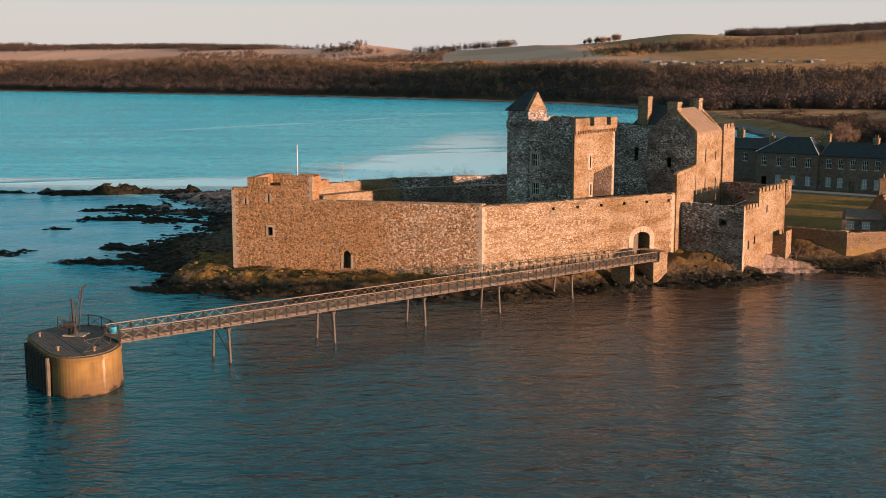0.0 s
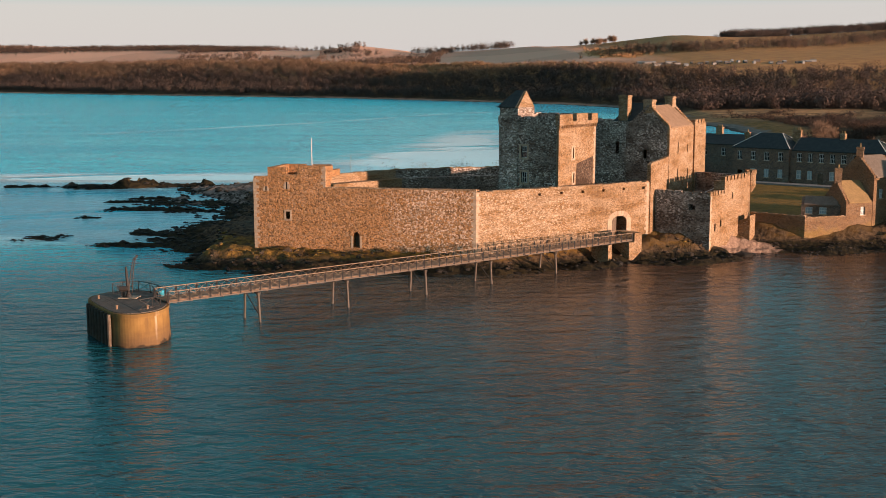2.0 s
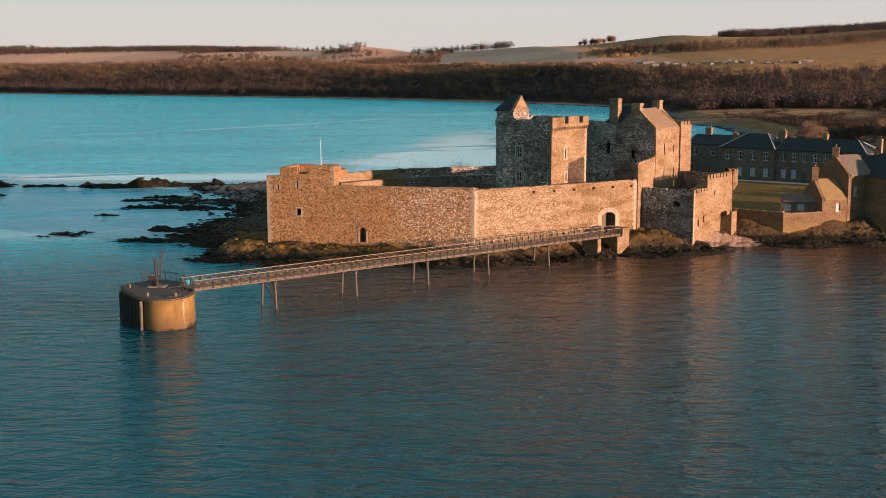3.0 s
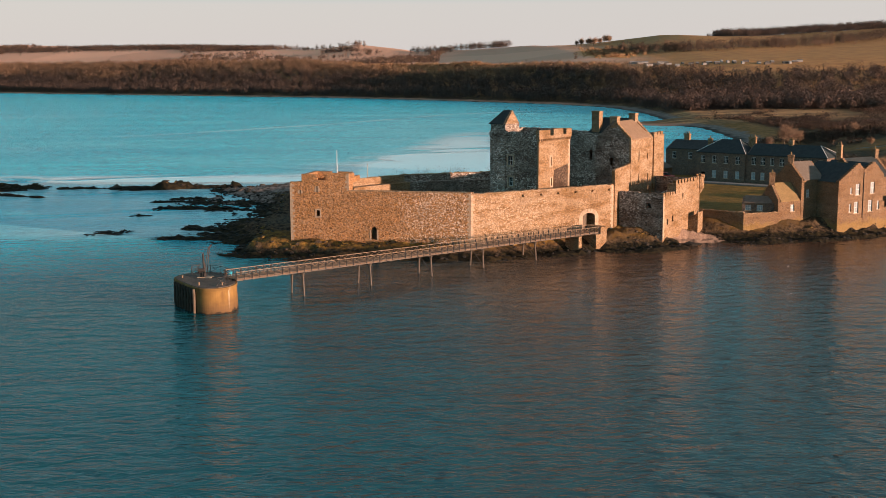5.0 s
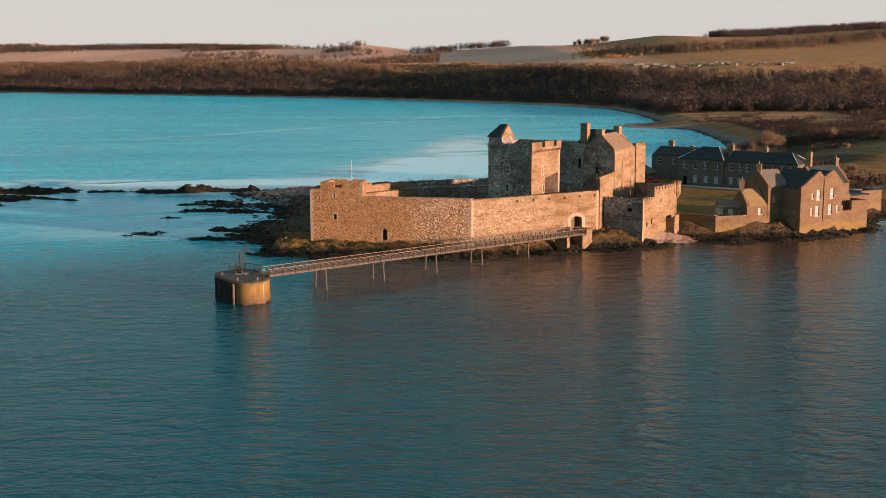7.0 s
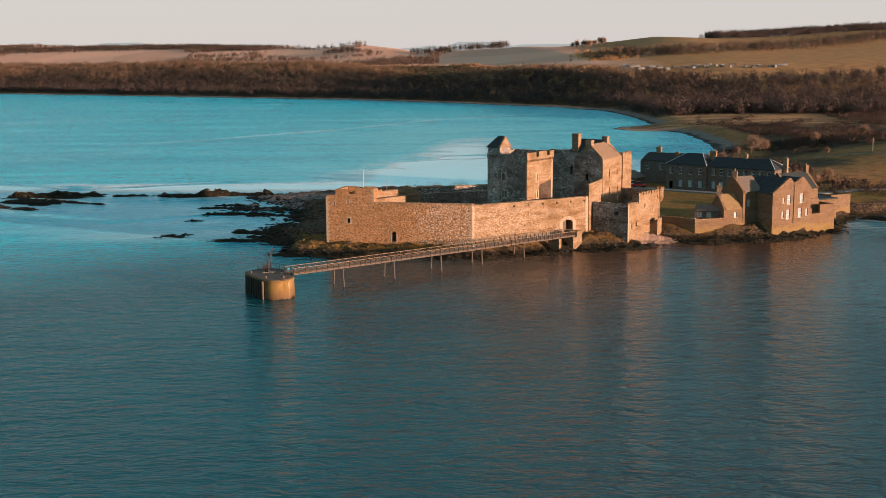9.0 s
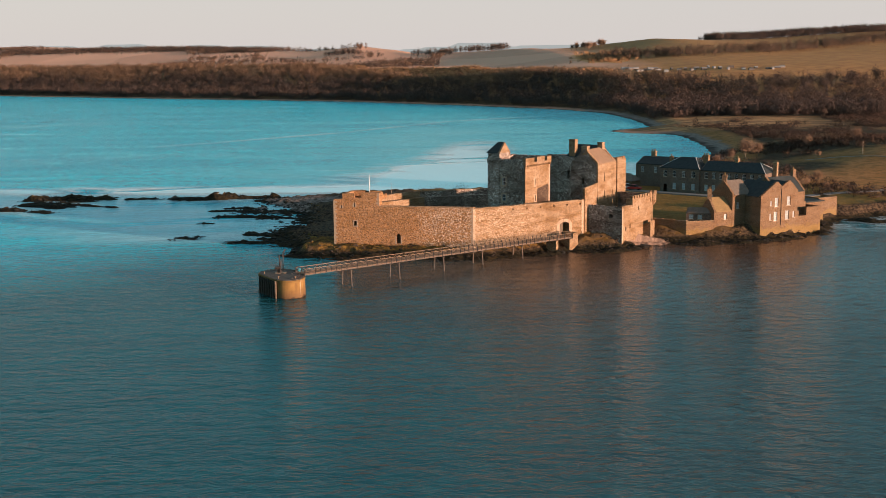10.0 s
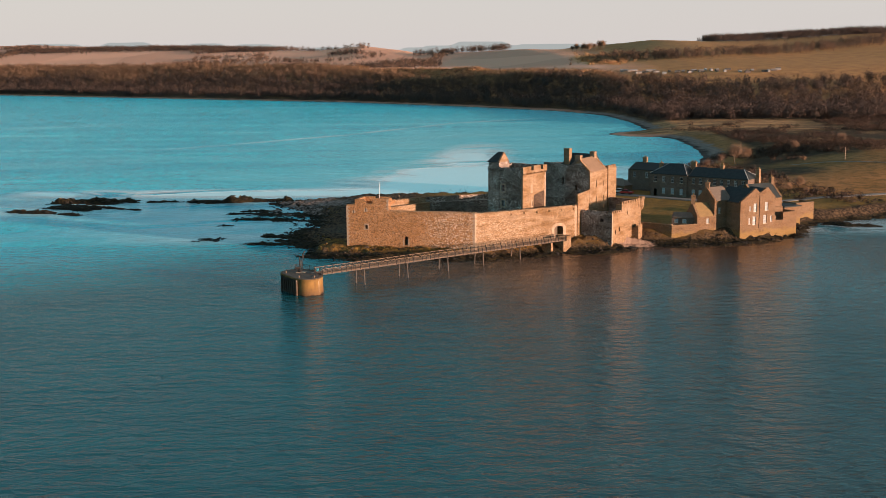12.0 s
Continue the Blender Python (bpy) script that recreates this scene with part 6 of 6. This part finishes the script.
def bare_tree(name, x, y, z, h, seed, label, group, coarse=1.0):
    """A bare tree: tapered trunk, limbs that fork, and a crown of fine twigs."""
    r = random.Random(seed)
    root = thing(name, label, "tree", x, y, z, group)
    b = B()
    tips = []

    def grow_limb(p, v, length, rad, depth):
        q = p + v * length
        tube(b, p, q, rad, rad * 0.6, 5)
        if depth == 0:
            tips.append((q, v))
            return
        for _ in range(r.choice((2, 3, 3))):
            w = (v + Vector((r.uniform(-1, 1), r.uniform(-1, 1), r.uniform(-0.6, 0.8))) * 0.8 + Vector((0, 0, 0.1))).normalized()
            grow_limb(q, w, length * r.uniform(0.6, 0.85), rad * 0.55, depth - 1)

    grow_limb(Vector((x, y, z - 0.3)), Vector((r.uniform(-0.06, 0.06), 0, 1)).normalized(), h * 0.17, h * 0.02, 4)
    part("trunk", b, TIMBER, root)
    b = B()
    mid = Vector((x, y, z + h * 0.25))
    for k in range(1000):
        q, v = r.choice(tips)
        q = q.lerp(mid, r.random() ** 1.6 * 0.75) + Vector((r.gauss(0, 1), r.gauss(0, 1), r.gauss(-0.2, 1))) * h * 0.07
        w = (v + Vector((r.gauss(0, 1), r.gauss(0, 1), r.gauss(0.3, 0.7)))).normalized()
        s = w.orthogonal().normalized() * h * r.uniform(0.004, 0.009) * coarse
        e_ = q + w * h * r.uniform(0.03, 0.08)
        b.faces.new([b.verts.new(q - s), b.verts.new(q + s), b.verts.new(e_)])
    me_ob = part("crown", b, TWIGS, root)
    layer(me_ob.data, "tone", [r.uniform(0.55, 0.95)] * len(me_ob.data.vertices))
    return root


def ground_z(x, y):
    return float(land_height(np.array([float(x)]), np.array([float(y)]))[0][0])


for k in range(14):
    x, y = 226 + 3.1 * k + random.uniform(-2, 2), 1440 + random.uniform(-15, 15)
    bare_tree("tree", x, y, ground_z(x, y), random.uniform(13, 20), 100 + k, "tall bare tree in a row on the hilltop", "row of trees on the hill", 1.4)
for k, (x, y, h) in enumerate(((127, 333, 14), (135, 342, 10), (119, 325, 8), (112, 318, 6), (104, 309, 5.5), (122, 240, 7), (114, 229, 6), (117, 221, 5), (110, 235, 7), (147, 310, 5), (158, 352, 9), (186, 372, 10), (214, 356, 8))):
    bare_tree("tree", x, y, ground_z(x, y), h, 200 + k, "bare spreading tree among brown scrub" if h > 6 else "low bare bush among brown scrub", "trees beyond the barracks", 1.3)


# ---- loose rocks on the shore ----
def rock_field(name, spots, material, seed=7):
    """Angular boulders as one mesh. spots: rows x, y, z, size."""
    rng_ = np.random.default_rng(seed)
    b = B()
    bmesh.ops.create_icosphere(b, subdivisions=1, radius=1.0)
    co = np.array([v.co for v in b.verts])
    fa = np.array([[v.index for v in f.verts] for f in b.faces])
    b.free()
    sp_ = np.asarray(spots, float)
    n = len(sp_)
    wobble = rng_.uniform(0.6, 1.25, (n, len(co), 1))
    stretch = np.stack([rng_.uniform(0.8, 1.6, n), rng_.uniform(0.6, 1.1, n), rng_.uniform(0.35, 0.7, n)], 1)[:, None, :]
    v = co[None] * wobble * stretch * sp_[:, 3][:, None, None]
    a = rng_.uniform(0, 6.28, n)
    ca, sa = np.cos(a)[:, None], np.sin(a)[:, None]
    v = np.stack([v[:, :, 0] * ca - v[:, :, 1] * sa, v[:, :, 0] * sa + v[:, :, 1] * ca, v[:, :, 2]], 2) + sp_[:, None, :3]
    f = fa[None] + (np.arange(n) * len(co))[:, None, None]
    me = bpy.data.meshes.new(name)
    me.from_pydata(v.reshape(-1, 3).tolist(), [], f.reshape(-1, 3).tolist())
    me.materials.append(material)
    return new(name, me)


rm = Mat("wet_shore_rock", 0.8, 0.3)
rz = rm.height()
rc = rm.mix(rm.ramp(rm.noise(1.6, 5.0), 0.4, 0.6), (0.024, 0.019, 0.015), (0.075, 0.052, 0.033))
rc = rm.mix(rm.math("MULTIPLY", rm.ramp(rm.noise(0.7, 5.0), 0.5, 0.58), rm.ramp(rz, 1.2, 1.7)), rc, (0.25, 0.145, 0.03))
rm.color(rm.mix(rm.ramp(rz, 0.4, 0.9), (0.014, 0.012, 0.009), rc))
rm.bump(rm.noise(5.0, 5.0), 0.12, 0.8)
x, y = rng.uniform(-130, 100, 60000), rng.uniform(126, 250, 60000)
z, d, e = land_height(x, y)
ok = (z > -0.15) & (z < 2.2) & (d < 6) & ((d > -40) | (x < -20)) & ~((x > -19) & (x < 36) & (y > 137) & (y < 240)) & (np.hypot(x - 48.5, 1.6 * (y - 143.5)) > 5.0)
x, y, z = x[ok][:3600], y[ok][:3600], z[ok][:3600]
size = rng.gamma(2.0, 0.1, len(x)) + 0.08
# loose stones awash off the point
sx, sy = rng.uniform(-62, -23, 9000), rng.uniform(149, 246, 9000)
sz, sd, _ = land_height(sx, sy)
ok = (sz > -0.75) & (sz < -0.05) & (sd < 0) & (fractal(sx, sy, 7, 2, 81) > 0.12)
sx, sy = sx[ok][:320], sy[ok][:320]
x, y, z = np.concatenate([x, sx]), np.concatenate([y, sy]), np.concatenate([z, 0 * sx - 0.05])
size = np.concatenate([size, rng.uniform(0.25, 0.6, len(sx))])
rocks = rock_field("shore_rocks", np.stack([x, y, z, size], 1), rm.m)
tagged(rocks, "dark weed-covered boulders along the tideline", "rocks", kind="stuff")


# ---- shore track and slope path ----
def track(name, line, half, label):
    """A strip laid on the ground along plan points, with a real thickness."""
    pts = [Vector(p).lerp(Vector(q), k / 6) for p, q in zip(line, line[1:]) for k in range(6)] + [Vector(line[-1])]
    b = B()
    for p, q in zip(pts, pts[1:]):
        w_ = Vector((-(q - p).y, (q - p).x)).normalized() * half
        corner = [p + w_, p - w_, q - w_, q + w_]
        hz = [ground_z(*v) for v in corner]
        solid(b, [(*v, h - 0.3) for v, h in zip(corner, hz)], [(*v, h + 0.12) for v, h in zip(corner, hz)])
    return tagged(part(name, b, ROAD), label, "road", kind="structure")


track("road", [(100, 203), (117, 213), (140, 220), (185, 233), (240, 246)], 1.6, "pale gravel track along the shore")
track("road", [(140, 304), (150, 299), (163, 284), (180, 268)], 0.45, "narrow worn path across the slope")


# ---- far farm and a pole on the field ----
WHITE_SHEET = plain("pale_sheeting", (0.42, 0.4, 0.38), (0.26, 0.24, 0.225), 0.12, 0.8, 0.2)
DARK_SHEET = plain("dark_sheeting", (0.1, 0.09, 0.085), (0.16, 0.13, 0.115), 0.12, 0.8, 0.2)


def shed(x, y, z0, length, high, ang, wall, roof):
    """A low farm shed with a gently pitched gabled roof."""
    root = thing("farm_shed", "low farm shed among distant fields", "shed", x, y, z0, "sheds of the far farm")
    a = Vector((math.cos(ang), math.sin(ang)))
    f = Face(tuple(Vector((x, y)) - a * length / 2), tuple(Vector((x, y)) + a * length / 2))
    b = B()
    f.box(b, 0, length, 0, 4.0, z0 - 1.5, z0 + high)
    part("wall", b, wall, root)
    b = B()
    solid(b, [f.at3(0, -0.3, z0 + high), f.at3(0, 4.3, z0 + high), f.at3(0, 2.0, z0 + high + 0.8)], [f.at3(length, -0.3, z0 + high), f.at3(length, 4.3, z0 + high), f.at3(length, 2.0, z0 + high + 0.8)])
    part("roof", b, roof, root)


for k in range(26):
    x, y = 220 + 5.3 * k + random.uniform(-2, 2), 1062 - 19 * math.sqrt(k) + random.uniform(-10, 10)
    bright = k < 5 or random.random() < 0.45
    shed(x, y, ground_z(x, y) + 0.6, random.choice((4, 6, 10)) if k < 7 else random.choice((2, 3, 5)), random.uniform(0.5, 1.3), random.uniform(-0.25, 0.1), WHITE_SHEET if bright else DARK_SHEET, SLATE_WARM if random.random() < 0.6 else WHITE_SHEET)
b = B()
pz = ground_z(159, 299)
tube(b, (159, 299, pz - 0.3), (159, 299, pz + 4.6), 0.13, 0.09, 8)
tagged(part("pole", b, QUOIN), "pale bare pole standing on the grass", "pole")
b = B()
tube(b, (-7.9, 155.6, 9.8), (-7.9, 155.6, 12.9), 0.05, 0.03)
tagged(part("signal_pole", b, QUOIN), "thin bare pole on the rear castle wall", "pole")
b = B()
tube(b, (-23.9, 94.9, 3.2), (-23.9, 94.9, 4.0), 0.28, 0.34, 10)
tube(b, (-23.9, 94.9, 4.0), (-23.9, 94.9, 4.12), 0.34, 0.2, 10)
tagged(part("drum", b, plain("blue_plastic", (0.02, 0.3, 0.42), (0.03, 0.35, 0.48), 2.0, 0.5, 0.4)), "small turquoise plastic drum at the pier entrance", "drum")


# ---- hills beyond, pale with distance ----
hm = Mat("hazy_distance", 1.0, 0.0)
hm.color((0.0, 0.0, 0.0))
# distance haze painted as an even glow; the hills take no light
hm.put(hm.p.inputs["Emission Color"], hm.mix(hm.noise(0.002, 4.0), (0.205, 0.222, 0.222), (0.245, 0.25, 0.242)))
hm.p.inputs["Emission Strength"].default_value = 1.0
hx = np.linspace(-1900, 900, 141)
HILLS = [(330, 190, 132), (180, 160, 116), (60, 110, 108), (620, 260, 120), (-1150, 170, 137), (-820, 120, 131), (-620, 140, 128), (-330, 160, 112), (-1450, 200, 132)]
top = np.full(hx.shape, 60.0)
for c, w_, hgt in HILLS:
    top = np.maximum(top, 60 + (hgt - 60) * np.clip(1.25 * np.exp(-((hx - c) / w_) ** 2), 0, 1))
top = top + fractal(hx, 0 * hx, 220, 3, 91) * 3
rows = [(4500, 0.0), (4700, 0.75), (4800, 1.0), (5000, 0.0)]
verts = [(x_, y_, 20 + (t_ - 20) * k_) for y_, k_ in rows for x_, t_ in zip(hx, top)]
n = len(hx)
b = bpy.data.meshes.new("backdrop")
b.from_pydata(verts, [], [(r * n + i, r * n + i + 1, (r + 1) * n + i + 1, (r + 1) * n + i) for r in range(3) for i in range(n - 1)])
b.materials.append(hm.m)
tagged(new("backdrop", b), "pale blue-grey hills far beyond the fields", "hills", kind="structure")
